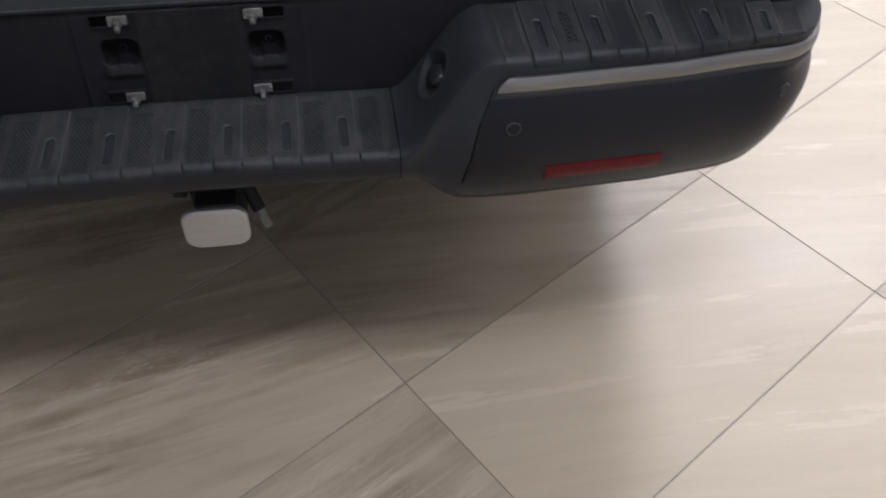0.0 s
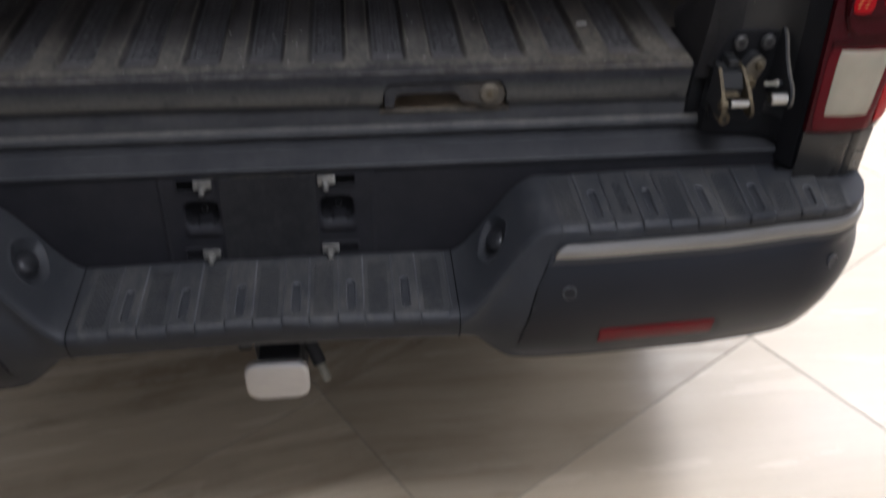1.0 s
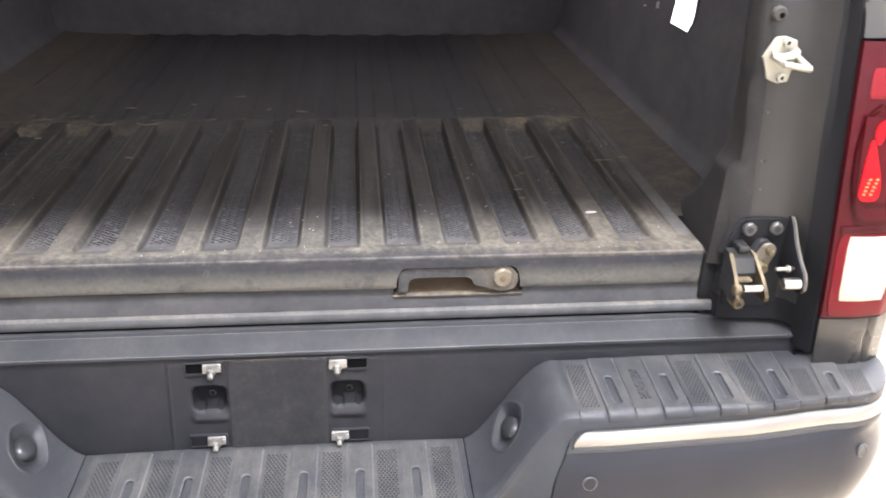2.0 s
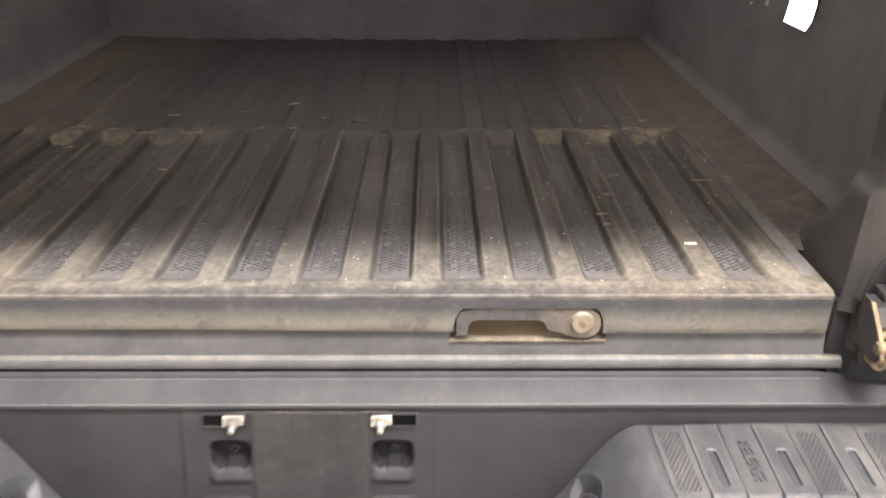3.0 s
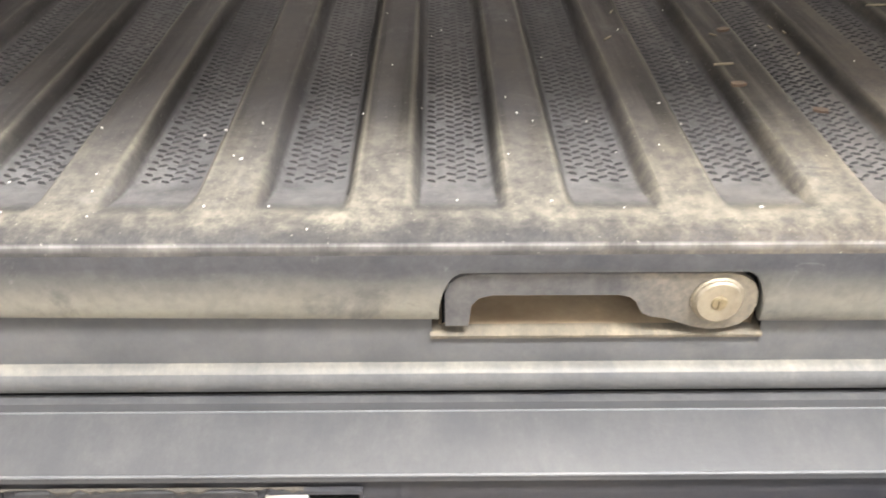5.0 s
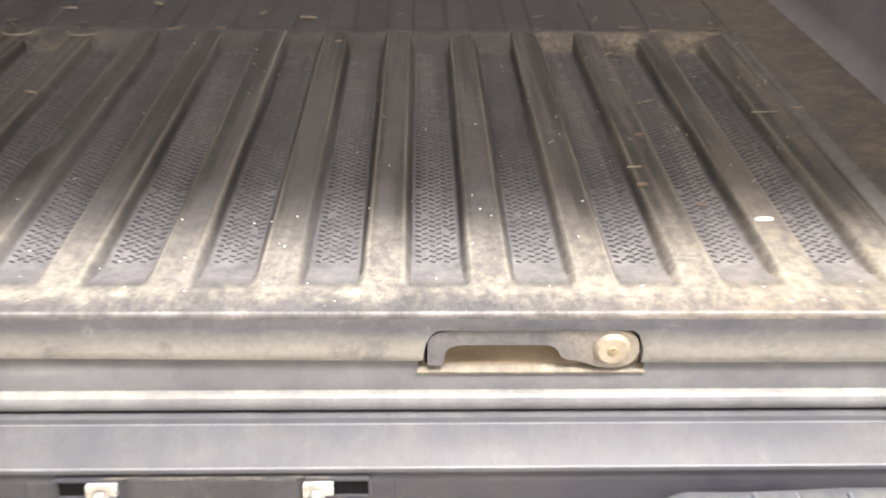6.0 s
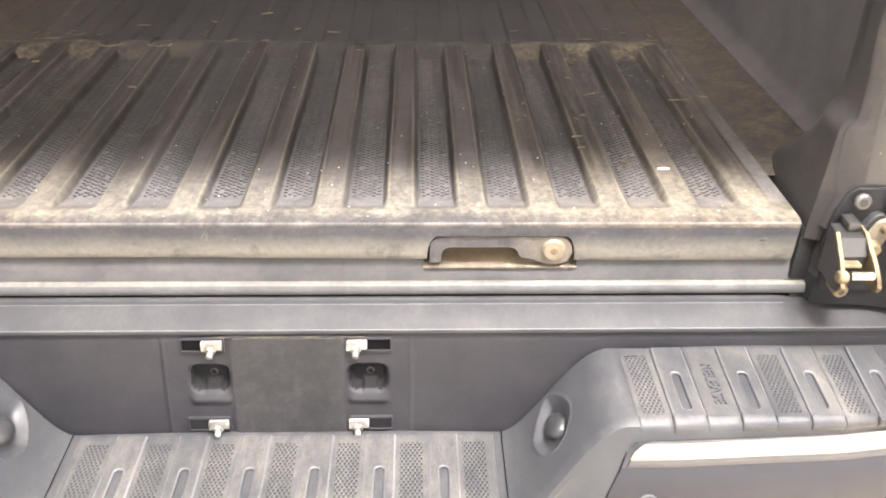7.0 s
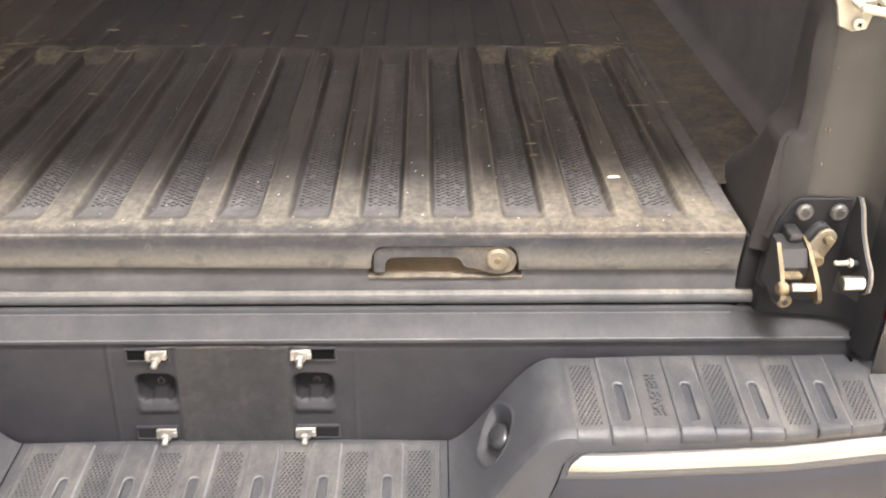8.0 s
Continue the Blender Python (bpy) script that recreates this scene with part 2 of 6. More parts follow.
# pale edges: wear, with edge highlights put into the colour
M_PALE_EDGE = dusty("worn_edge", (0.042, 0.045, 0.051), (0.084, 0.086, 0.090), (0.185, 0.175, 0.158), 0.4, 0.45, patchy=True, gloss=0.35)
M_PAINT = surface("dark_paint", (0.0115, 0.0122, 0.0155), (0.0160, 0.0166, 0.0200), 0.36, 0.0, 3, 400, 0.04, gloss=0.26)
M_BODY = surface("body_paint", (0.054, 0.0525, 0.049), (0.065, 0.063, 0.059), 0.28, 0.55, 3, 500, 0.02)
M_PANEL = dusty("panel_plastic", (0.0096, 0.0099, 0.0130), (0.0146, 0.0148, 0.0182), (0.060, 0.056, 0.050), 0.24, 0.5, top=False)
M_PLATE = dusty("plate_seat", (0.0100, 0.0101, 0.0120), (0.0158, 0.0156, 0.0170), (0.068, 0.065, 0.060), 0.52, 0.6, top=False, patchy=True)
M_SILL = dusty("sill_plastic", (0.0240, 0.0248, 0.0272), (0.0335, 0.0340, 0.0362), (0.085, 0.083, 0.078), 0.55, 0.5, patchy=True)
M_SILLFACE = dusty("sill_face", (0.039, 0.041, 0.0445), (0.062, 0.063, 0.0655), (0.17, 0.165, 0.15), 0.4, 0.45, top=False, patchy=True)
M_LIP = dusty("sill_lip", (0.050, 0.050, 0.050), (0.075, 0.074, 0.070), (0.22, 0.20, 0.16), 0.8, 0.45, patchy=True)
M_LID = lid_plastic()
# darker colour for the studs' near sides, painting their shade
M_STUD = surface("stud_shade", (0.0095, 0.0092, 0.0096), (0.0210, 0.0202, 0.0200), 0.6, 0.0, 28, 300, 0.1, gloss=0.25)
M_LIDFACE = lid_face_plastic()
M_HANDLE = handle_plastic()
M_PIT = surface("dimple_shade", (0.0058, 0.0057, 0.0066), (0.0105, 0.0102, 0.0112), 0.8, 0.0, 60, 300, 0.1, gloss=0.1)
M_LEDGE = dusty("ledge_plastic", (0.032, 0.0335, 0.037), (0.057, 0.058, 0.061), DUST, 0.28, 0.6, top=False, patchy=True)
M_LINER = dusty("liner_plastic", (0.0315, 0.0306, 0.0335), (0.0480, 0.0464, 0.0486), (0.12, 0.11, 0.092), 0.26, 0.7, top=False, patchy=True)
# the dirt's growth toward the sides also paints the lighter look there
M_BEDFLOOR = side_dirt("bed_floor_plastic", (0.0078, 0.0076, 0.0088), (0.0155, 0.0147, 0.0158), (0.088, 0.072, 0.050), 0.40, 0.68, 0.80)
M_BEAD = side_dirt("hinge_dust", (0.010, 0.0096, 0.0098), (0.020, 0.0188, 0.0180), (0.120, 0.100, 0.068), 0.20, 0.46, 0.85)
M_TRIM = dusty("liner_edge", (0.0150, 0.0145, 0.0148), (0.0230, 0.0222, 0.0220), (0.092, 0.083, 0.070), 0.28, 0.65, top=False, patchy=True)
M_BLOCK = dusty("liner_block", (0.0125, 0.0120, 0.0126), (0.0225, 0.0212, 0.0212), (0.086, 0.076, 0.062), 0.36, 0.65, top=False, patchy=True)
M_JAMB = surface("jamb_paint", (0.0172, 0.0175, 0.0174), (0.0245, 0.0247, 0.0240), 0.36, 0.0, 5, 300, 0.05, gloss=0.42)
M_GUTTER = surface("gutter_black", (0.010, 0.010, 0.011), (0.016, 0.016, 0.017), 0.6, 0.0, 9, 200, 0.1, gloss=0.15)
M_BEZEL = surface("bezel_plastic", (0.030, 0.030, 0.0305), (0.042, 0.0418, 0.042), 0.5, 0.0, 9, 250, 0.08)
# floors of tread slots and pits, toned to paint the shade in them
M_SLOT = surface("slot_shade", (0.0190, 0.0195, 0.0205), (0.030, 0.030, 0.0305), 0.8, 0.0, 60, 300, 0.1, gloss=0.1)
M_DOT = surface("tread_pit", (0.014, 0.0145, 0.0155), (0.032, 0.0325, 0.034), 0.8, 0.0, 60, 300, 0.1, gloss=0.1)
# near-black that stands in for the shade inside holes, gaps and seams
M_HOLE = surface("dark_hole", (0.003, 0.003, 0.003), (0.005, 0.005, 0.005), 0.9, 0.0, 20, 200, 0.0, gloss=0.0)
M_BLACK = surface("black_plastic", (0.012, 0.012, 0.013), (0.020, 0.020, 0.021), 0.6, 0.0, 12, 300, 0.15)
M_DIRTLINE = dusty("packed_dirt", (0.016, 0.0155, 0.015), (0.030, 0.028, 0.025), (0.125, 0.108, 0.078), 0.75, 0.8, top=False, patchy=True)
M_LAMPCAP = surface("lamp_cap_plastic", (0.015, 0.0155, 0.017), (0.024, 0.0245, 0.026), 0.32, 0.0, 14, 300, 0.05, gloss=0.4)
M_VOID = surface("underbody", (0.014, 0.013, 0.012), (0.024, 0.022, 0.020), 0.9, 0.0, 8, 120, 0.2)
M_CHROME = surface("satin_chrome", (0.245, 0.237, 0.222), (0.37, 0.36, 0.34), 0.38, 1.0, 16, 250, 0.03, (0.25, 1, 2.5))
M_ALU = surface("brushed_aluminium", (0.62, 0.61, 0.60), (0.75, 0.74, 0.72), 0.42, 0.75, 25, 300, 0.1, (1, 8, 8))
M_ZINC = surface("zinc", (0.17, 0.166, 0.150), (0.38, 0.37, 0.335), 0.42, 0.75, 60, 400, 0.15)
M_PLUG = surface("brown_rubber", (0.030, 0.026, 0.022), (0.045, 0.040, 0.034), 0.7, 0.0, 40, 300, 0.1)
M_CREAM = surface("plated_steel", (0.24, 0.23, 0.185), (0.38, 0.365, 0.30), 0.5, 0.25, 40, 300, 0.08)
M_GREY = surface("grey_steel", (0.070, 0.069, 0.065), (0.115, 0.113, 0.106), 0.5, 0.6, 60, 400, 0.1)
M_STEEL = surface("bright_steel", (0.50, 0.485, 0.44), (0.68, 0.66, 0.61), 0.32, 1.0, 40, 300, 0.05)
M_RUST = surface("grimy_zinc", (0.055, 0.040, 0.022), (0.19, 0.155, 0.092), 0.6, 0.35, 70, 400, 0.3)
M_BRASS = surface("worn_lock_metal", (0.12, 0.102, 0.076), (0.215, 0.19, 0.145), 0.55, 0.5, 90, 400, 0.2)
M_RECLIP = dusty("recess_lip_plastic", (0.036, 0.032, 0.027), (0.070, 0.062, 0.051), (0.24, 0.205, 0.145), 0.95, 0.7, top=False, patchy=True)
M_TAN = surface("dusty_pocket", (0.13, 0.095, 0.06), (0.26, 0.202, 0.132), 0.9, 0.0, 30, 300, 0.2)
M_WHITE = surface("white_chip", (0.30, 0.29, 0.265), (0.46, 0.445, 0.41), 0.8, 0.0, 60, 300, 0.05)
M_LEAF = surface("dry_leaf", (0.045, 0.029, 0.019), (0.085, 0.056, 0.036), 0.8, 0.0, 90, 300, 0.2)
M_STRAW = surface("straw", (0.062, 0.050, 0.034), (0.165, 0.138, 0.095), 0.8, 0.0, 70, 300, 0.1)
M_DIFFUSER = surface("white_diffuser", (0.72, 0.71, 0.69), (0.80, 0.79, 0.77), 0.5, 0.0, 3, 120, 0.02)
M_WALL = surface("wall_paint", (0.36, 0.35, 0.335), (0.42, 0.41, 0.395), 0.7, 0.0, 1.5, 120, 0.1)
M_COVER, nt, bsdf = nodes_of("cover_vinyl")
nt.links.new(mixed(nt, noise_at(nt, nt.nodes.new("ShaderNodeTexCoord").outputs["Object"], 120), (0.02, 0.02, 0.02), (0.03, 0.03, 0.03)), bsdf.inputs["Base Color"])
bsdf.inputs["Roughness"].default_value = 0.7
# translucency added so that light reaches the bed below
soft = node(nt, "ShaderNodeBsdfTranslucent", Color=(0.55, 0.52, 0.50, 1))
both = node(nt, "ShaderNodeMixShader", Fac=0.31)
nt.links.new(bsdf.outputs[0], both.inputs[1])
nt.links.new(soft.outputs[0], both.inputs[2])
nt.links.new(both.outputs[0], nt.nodes["Material Output"].inputs["Surface"])
M_GLOW, nt, bsdf = nodes_of("lamp_glow")
bsdf.inputs["Base Color"].default_value = (0.85, 0.84, 0.80, 1)
bsdf.inputs["Emission Color"].default_value = (1.0, 0.98, 0.93, 1)
bsdf.inputs["Emission Strength"].default_value = 1.6
M_GROUT = surface("grout", (0.24, 0.21, 0.17), (0.30, 0.27, 0.22), 0.9, 0.0, 10, 200, 0.2)


def lens(name, colour, rough=0.08, through_light=0.5, coat=0.4):
    m, nt, bsdf = nodes_of(name)
    at = nt.nodes.new("ShaderNodeTexCoord").outputs["Object"]
    wide = noise_at(nt, at, 14, 3, 0.5)
    nt.links.new(mixed(nt, ramp(nt, wide, 0.3, 0.7), tuple(0.8 * c for c in colour), colour), bsdf.inputs["Base Color"])
    bsdf.inputs["Roughness"].default_value = rough
    bsdf.inputs["Coat Weight"].default_value = coat
    bsdf.inputs["Specular IOR Level"].default_value = 0.12
    bsdf.inputs["Coat Roughness"].default_value = 0.04
    bsdf.inputs["Subsurface Weight"].default_value = through_light * 0.4
    bsdf.inputs["Subsurface Radius"].default_value = (0.02, 0.004, 0.004)
    return m


M_RED = lens("red_lens", (0.056, 0.005, 0.008), 0.15, coat=0.04)
M_RED_BRIGHT = lens("bright_red_lens", (0.42, 0.006, 0.010), 0.15, coat=0.04)
M_RED_MID = lens("mid_red_lens", (0.17, 0.012, 0.016), 0.25, coat=0.04)
M_RED_LOW = lens("low_red_lens", (0.11, 0.006, 0.010), 0.15, coat=0.04)
M_FACET = surface("amber_facet", (0.60, 0.16, 0.06), (0.85, 0.38, 0.14), 0.2, 0.3, 40, 300, 0.0)
M_RED_DARK = lens("deep_red_lens", (0.040, 0.004, 0.005), coat=0.05)
M_CLEAR = lens("milky_lens", (0.40, 0.365, 0.28), coat=0.2)
M_REFLEX = lens("reflex_red", (0.14, 0.004, 0.008), 0.25, coat=0.1)


def floor_tile_material(name, streaky, tilt, value):
    """One print of the tile: how strongly it is streaked, how its streaks lie, how light it is."""
    m, nt, bsdf = nodes_of(name)
    at = nt.nodes.new("ShaderNodeTexCoord").outputs["Object"]
    rnd = nt.nodes.new("ShaderNodeObjectInfo").outputs["Random"]
    turn = nt.nodes.new("ShaderNodeCombineXYZ")
    nt.links.new(ramp(nt, rnd, 0, 1, tilt - 0.08, tilt + 0.08), turn.inputs[2])
    shift = nt.nodes.new("ShaderNodeCombineXYZ")
    nt.links.new(ramp(nt, rnd, 0, 1, 0, 37.0), shift.inputs[0])
    mp = nt.nodes.new("ShaderNodeMapping")
    nt.links.new(at, mp.inputs[0])
    nt.links.new(turn.outputs[0], mp.inputs["Rotation"])
    nt.links.new(shift.outputs[0], mp.inputs["Location"])
    at = mp.outputs[0]
    band = noise_at(nt, at, 3.4, 6, 0.62, (0.30, 2.6, 1))
    streak = noise_at(nt, at, 4.0, 7, 0.66, (0.24, 2.6, 1), 0.5)
    thin = noise_at(nt, at, 13.0, 6, 0.70, (0.14, 2.6, 1), 0.4)
    vein = noise_at(nt, at, 7.0, 7, 0.7, (0.4, 2.2, 1))
    cloud = noise_at(nt, at, 2.2, 4, 0.6)
    fleck = noise_at(nt, at, 60.0, 4, 0.6, (0.5, 1.5, 1))
    base = mixed(nt, ramp(nt, band, 0.34, 0.66, 0.5 - 0.2 - 0.3 * streaky, 0.5 + 0.2 + 0.3 * streaky), (0.485, 0.400, 0.284), (0.620, 0.522, 0.378))
    plain = ramp(nt, cloud, 0.36, 0.60, 0.45 * streaky, streaky)
    brown = times(nt, times(nt, ramp(nt, streak, 0.48, 0.60), ramp(nt, cloud, 0.40, 0.58, 0.15, 1.0)), times(nt, plain, 0.85))
    base = mixed(nt, brown, base, (0.318, 0.246, 0.164))
    base = mixed(nt, times(nt, ramp(nt, thin, 0.50, 0.66, 0.0, 0.50), plain), base, (0.345, 0.274, 0.190))
    line = ramp(nt, times(nt, times(nt, vein, 0.5, "SUBTRACT"), times(nt, 0.5, vein, "SUBTRACT"), "ADD"), 0.0, 0.014, 1.0, 0.0)
    line = times(nt, line, times(nt, ramp(nt, band, 0.42, 0.62, 0.0, 0.25 + 0.4 * streaky), ramp(nt, cloud, 0.48, 0.60)))
    base = mixed(nt, line, base, (0.80, 0.72, 0.58))
    base = mixed(nt, ramp(nt, fleck, 0.55, 0.75, 0.0, 0.16), base, (0.36, 0.30, 0.22))
    chip = times(nt, ramp(nt, noise_at(nt, at, 26.0, 5, 0.7, (1, 1.2, 1), 1.5), 0.70, 0.76, 0.0, 0.6), ramp(nt, cloud, 0.50, 0.62))
    base = mixed(nt, chip, base, (0.72, 0.64, 0.51))
    tone = nt.nodes.new("ShaderNodeHueSaturation")
    nt.links.new(ramp(nt, rnd, 0, 1, value - 0.04, value + 0.04), tone.inputs["Value"])
    nt.links.new(base, tone.inputs["Color"])
    nt.links.new(tone.outputs[0], bsdf.inputs["Base Color"])
    nt.links.new(ramp(nt, band, 0.3, 0.7, 0.20, 0.30), bsdf.inputs["Roughness"])
    bumped(nt, bsdf, fleck, 0.04, 0.0006)
    return m


TILE_PRINTS = [floor_tile_material("streaked_tile", 0.95, 0.34, 0.96), floor_tile_material("banded_tile", 0.55, 0.52, 0.86), floor_tile_material("plain_tile", 0.16, 0.56, 1.04), floor_tile_material("dark_streaked_tile", 0.9, 0.08, 0.90)]


# ---- mesh helpers ----
def finish(name, bm, material, smooth=True, angle=35):
    bmesh.ops.recalc_face_normals(bm, faces=bm.faces[:])
    me = bpy.data.meshes.new(name)
    if smooth:
        for f in bm.faces:
            f.smooth = True
        for e in bm.edges:
            if len(e.link_faces) == 2 and e.calc_face_angle(0) > radians(angle):
                e.smooth = False
    bm.to_mesh(me)
    bm.free()
    me.materials.append(material)
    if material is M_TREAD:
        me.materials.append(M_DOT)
        me.materials.append(M_PALE_EDGE)
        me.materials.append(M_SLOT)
    return me


def part(name, bm, material, parent=None, label="", smooth=True):
    ob = new(name, finish(name, bm, material, smooth))
    ob.parent = parent
    if label:
        tagged(ob, label)
    return ob


def same_part(name, me, parent, m):
    ob = new(name, me)
    ob.parent = parent
    ob.matrix_basis = m
    return ob


def thing(name, label, category, at=(0, 0, 0), kind="", group=""):
    ob = new(name)
    ob.location = at
    return tagged(ob, label, category, group, kind)


def add_loft(bm, rows, closed=False):
    """Rows of points, all of one length, joined by quads. closed: each row is a ring."""
    vs = [[bm.verts.new(p) for p in row] for row in rows]
    n = len(rows[0])
    for a, b in zip(vs, vs[1:]):
        for k in range(n if closed else n - 1):
            bm.faces.new((a[k], a[(k + 1) % n], b[(k + 1) % n], b[k]))
    return vs


def solid_loft(rows):
    """A closed body from rings, with both ends capped."""
    bm = bmesh.new()
    vs = add_loft(bm, rows, True)
    bm.faces.new(vs[0])
    bm.faces.new(vs[-1][::-1])
    return bm


def add_box(bm, x0, x1, y0, y1, z0, z1, bevel=0.0, segments=2):
    made = bmesh.ops.create_cube(bm, size=1.0, matrix=Matrix.Translation(((x0 + x1) / 2, (y0 + y1) / 2, (z0 + z1) / 2)) @ Matrix.Diagonal((abs(x1 - x0), abs(y1 - y0), abs(z1 - z0), 1)))
    if bevel:
        edges = list({e for v in made["verts"] for e in v.link_edges})
        bmesh.ops.bevel(bm, geom=edges, offset=bevel, segments=segments, profile=0.5, affect="EDGES")


def box(x0, x1, y0, y1, z0, z1, bevel=0.0, segments=2):
    bm = bmesh.new()
    add_box(bm, x0, x1, y0, y1, z0, z1, bevel, segments)
    return bm


def add_tube(bm, a, b, r, r2=None, n=20, chamfer=0.0):
    """A capped rod from a to b, with its rims chamfered."""
    a, b = Vector(a), Vector(b)
    turn = (b - a).to_track_quat("Z", "Y").to_matrix()
    long, r2 = (b - a).length, r if r2 is None else r2
    stops = [(0, r - chamfer), (chamfer, r), (long - chamfer, r2), (long, r2 - chamfer)] if chamfer else [(0, r), (long, r2)]
    rings = [[a + turn @ Vector((q * math.cos(2 * math.pi * k / n), q * math.sin(2 * math.pi * k / n), h)) for k in range(n)] for h, q in stops]
    vs = add_loft(bm, rings, True)
    bm.faces.new(vs[0][::-1])
    bm.faces.new(vs[-1])


def tube(a, b, r, r2=None, n=20, chamfer=0.0):
    bm = bmesh.new()
    add_tube(bm, a, b, r, r2, n, chamfer)
    return bm


def add_plate(bm, outline, depth, to_world, bevel=0.0):
    """A flat outline (u, v) given a thickness; to_world(u, v, w) lays it in place, w outward."""
    rings = []
    cu = sum(p[0] for p in outline) / len(outline)
    cv = sum(p[1] for p in outline) / len(outline)
    for w, inset in ((-depth, 0.0), (-bevel, 0.0), (0.0, bevel)) if bevel else ((-depth, 0.0), (0.0, 0.0)):
        ring = []
        for u, v in outline:
            d = math.hypot(u - cu, v - cv) or 1.0
            ring.append(to_world(u - (u - cu) / d * inset, v - (v - cv) / d * inset, w))
        rings.append(ring)
    vs = add_loft(bm, rings, True)
    bm.faces.new(vs[0][::-1])
    bm.faces.new(vs[-1])


def rounded(u0, u1, v0, v1, r, n=5):
    """The outline of a rectangle with round corners."""
    out = []
    for cu, cv, a0 in ((u1 - r, v0 + r, -90), (u1 - r, v1 - r, 0), (u0 + r, v1 - r, 90), (u0 + r, v0 + r, 180)):
        for k in range(n + 1):
            a = radians(a0 + 90 * k / n)
            out.append((cu + r * math.cos(a), cv + r * math.sin(a)))
    return out


def smooth_step(t):
    t = min(max(t, 0.0), 1.0)
    return t * t * (3 - 2 * t)


def lerp_table(table, x):
    """A value between the rows (x, value) of a table."""
    if x <= table[0][0]:
        return table[0][1]
    for (xa, a), (xb, b) in zip(table, table[1:]):
        if x <= xb:
            return a + (b - a) * (x - xa) / (xb - xa)
    return table[-1][1]


# ---- the room ----
FLOOR_TURN, TILE_L, TILE_W, TILE_AT = 31.8, 0.9144, 0.4572, (0.276, -0.147)


def build_room():
    x0, x1, y0, y1 = -6.0, 6.5, -6.5, FRONT_Y
    floor = part("floor", box(x0, x1, y0, y1, -0.2, -0.0018), M_GROUT, label="floor of large beige stone-look tiles with thin joints")
    tagged(floor, category="floor", kind="structure")
    tagged(part("ceiling", box(x0, x1, y0, y1, CEILING, CEILING + 0.15), M_WALL), "plain pale grey ceiling over the room", "ceiling", kind="structure")
    for name, dims in (("wall_south", (x0, x1, y0 - 0.2, y0)), ("wall_west", (x0 - 0.2, x0, y0, y1)), ("wall_east", (x1, x1 + 0.2, y0, y1))):
        tagged(part(name, box(*dims, 0, CEILING), M_WALL), "plain pale grey painted wall of the room", "wall", kind="structure")
    bm = bmesh.new()
    a, b = DOOR_X - DOOR_W / 2, DOOR_X + DOOR_W / 2
    add_box(bm, x0, a, y1, y1 + 0.2, 0, CEILING)
    add_box(bm, b, x1, y1, y1 + 0.2, 0, CEILING)
    add_box(bm, a, b, y1, y1 + 0.2, DOOR_H, CEILING)
    add_box(bm, a, b, y1, y1 + 0.2, 0, DOOR_LOW)
    tagged(part("wall_north", bm, M_WALL), "plain pale grey wall with a tall window to daylight", "wall", kind="structure")
    for lx, ly, _ in LAMPS:
        lamp = thing("ceiling_light", "unseen flat white ceiling light panel in a thin frame", "ceiling light", (lx, ly, CEILING), group="ceiling lights")
        bm = bmesh.new()
        for sx in (-1, 1):
            add_box(bm, sx * 0.6 - 0.015, sx * 0.6 + 0.015, -0.3, 0.3, -0.06, 0.0)
            add_box(bm, -0.585, 0.585, sx * 0.3 - 0.015, sx * 0.3 + 0.015, -0.06, 0.0)
        part("frame", bm, M_ALU, lamp)
        part("diffuser", box(-0.584, 0.584, -0.284, 0.284, -0.045, -0.030), M_DIFFUSER, lamp, "white diffuser panel")


def build_tiles():
    """The tiles that the camera passes nearest, each by itself, and the rest joined."""
    floor = bpy.data.objects["floor"]
    bm = box(-TILE_L / 2 + 0.0012, TILE_L / 2 - 0.0012, -TILE_W / 2 + 0.0012, TILE_W / 2 - 0.0012, -0.0017, 0.0, 0.0006, 1)
    prints = [finish("tile", bm, TILE_PRINTS[0], False)]
    for m in TILE_PRINTS[1:]:
        prints.append(prints[0].copy())
        prints[-1].materials[0] = m
    laid = {(-1, 0): 0, (-1, -1): 3, (0, -1): 2, (0, 0): 1, (1, 0): 2, (1, -1): 2, (0, -2): 2}
    turn = Matrix.Rotation(radians(FLOOR_TURN), 4, "Z")
    rest = bmesh.new()
    for i in range(-10, 11):
        for j in range(-18, 19):
            at = Vector((*TILE_AT, 0)) + turn @ Vector(((i + 0.5) * TILE_L, (j + 0.5) * TILE_W, 0))
            if not (-6.4 < at.x < 6.9 and -6.9 < at.y < FRONT_Y + 0.4):
                continue
            if abs(at.x - 0.5) < 2.6 and abs(at.y) < 2.6:
                same_part("tile", prints[laid.get((i, j), (i * 7 + j * 3) % 4)], floor, Matrix.Translation(at) @ turn)
            else:
                corners = [at + turn @ Vector((u * (TILE_L / 2 - 0.0012), v * (TILE_W / 2 - 0.0012), 0)) for u, v in ((-1, -1), (1, -1), (1, 1), (-1, 1))]
                rest.faces.new([rest.verts.new(c) for c in corners])
    tagged(part("far_tiles", rest, TILE_PRINTS[1], floor, smooth=False), "beige tiles farther off", kind="stuff")


# ---- the truck ----
truck = thing("pickup_truck", "dark pickup truck with an open bed end and dusty ribbed lid", "pickup truck")


# The bumper's face in plan, from the middle outward; beyond it turns round the corner.
PLAN = [(0.0, -0.163), (0.27, -0.170), (0.45, -0.172), (0.65, -0.163), (0.785, -0.146)]
CORNER_X, CORNER_R = 0.785, 0.145
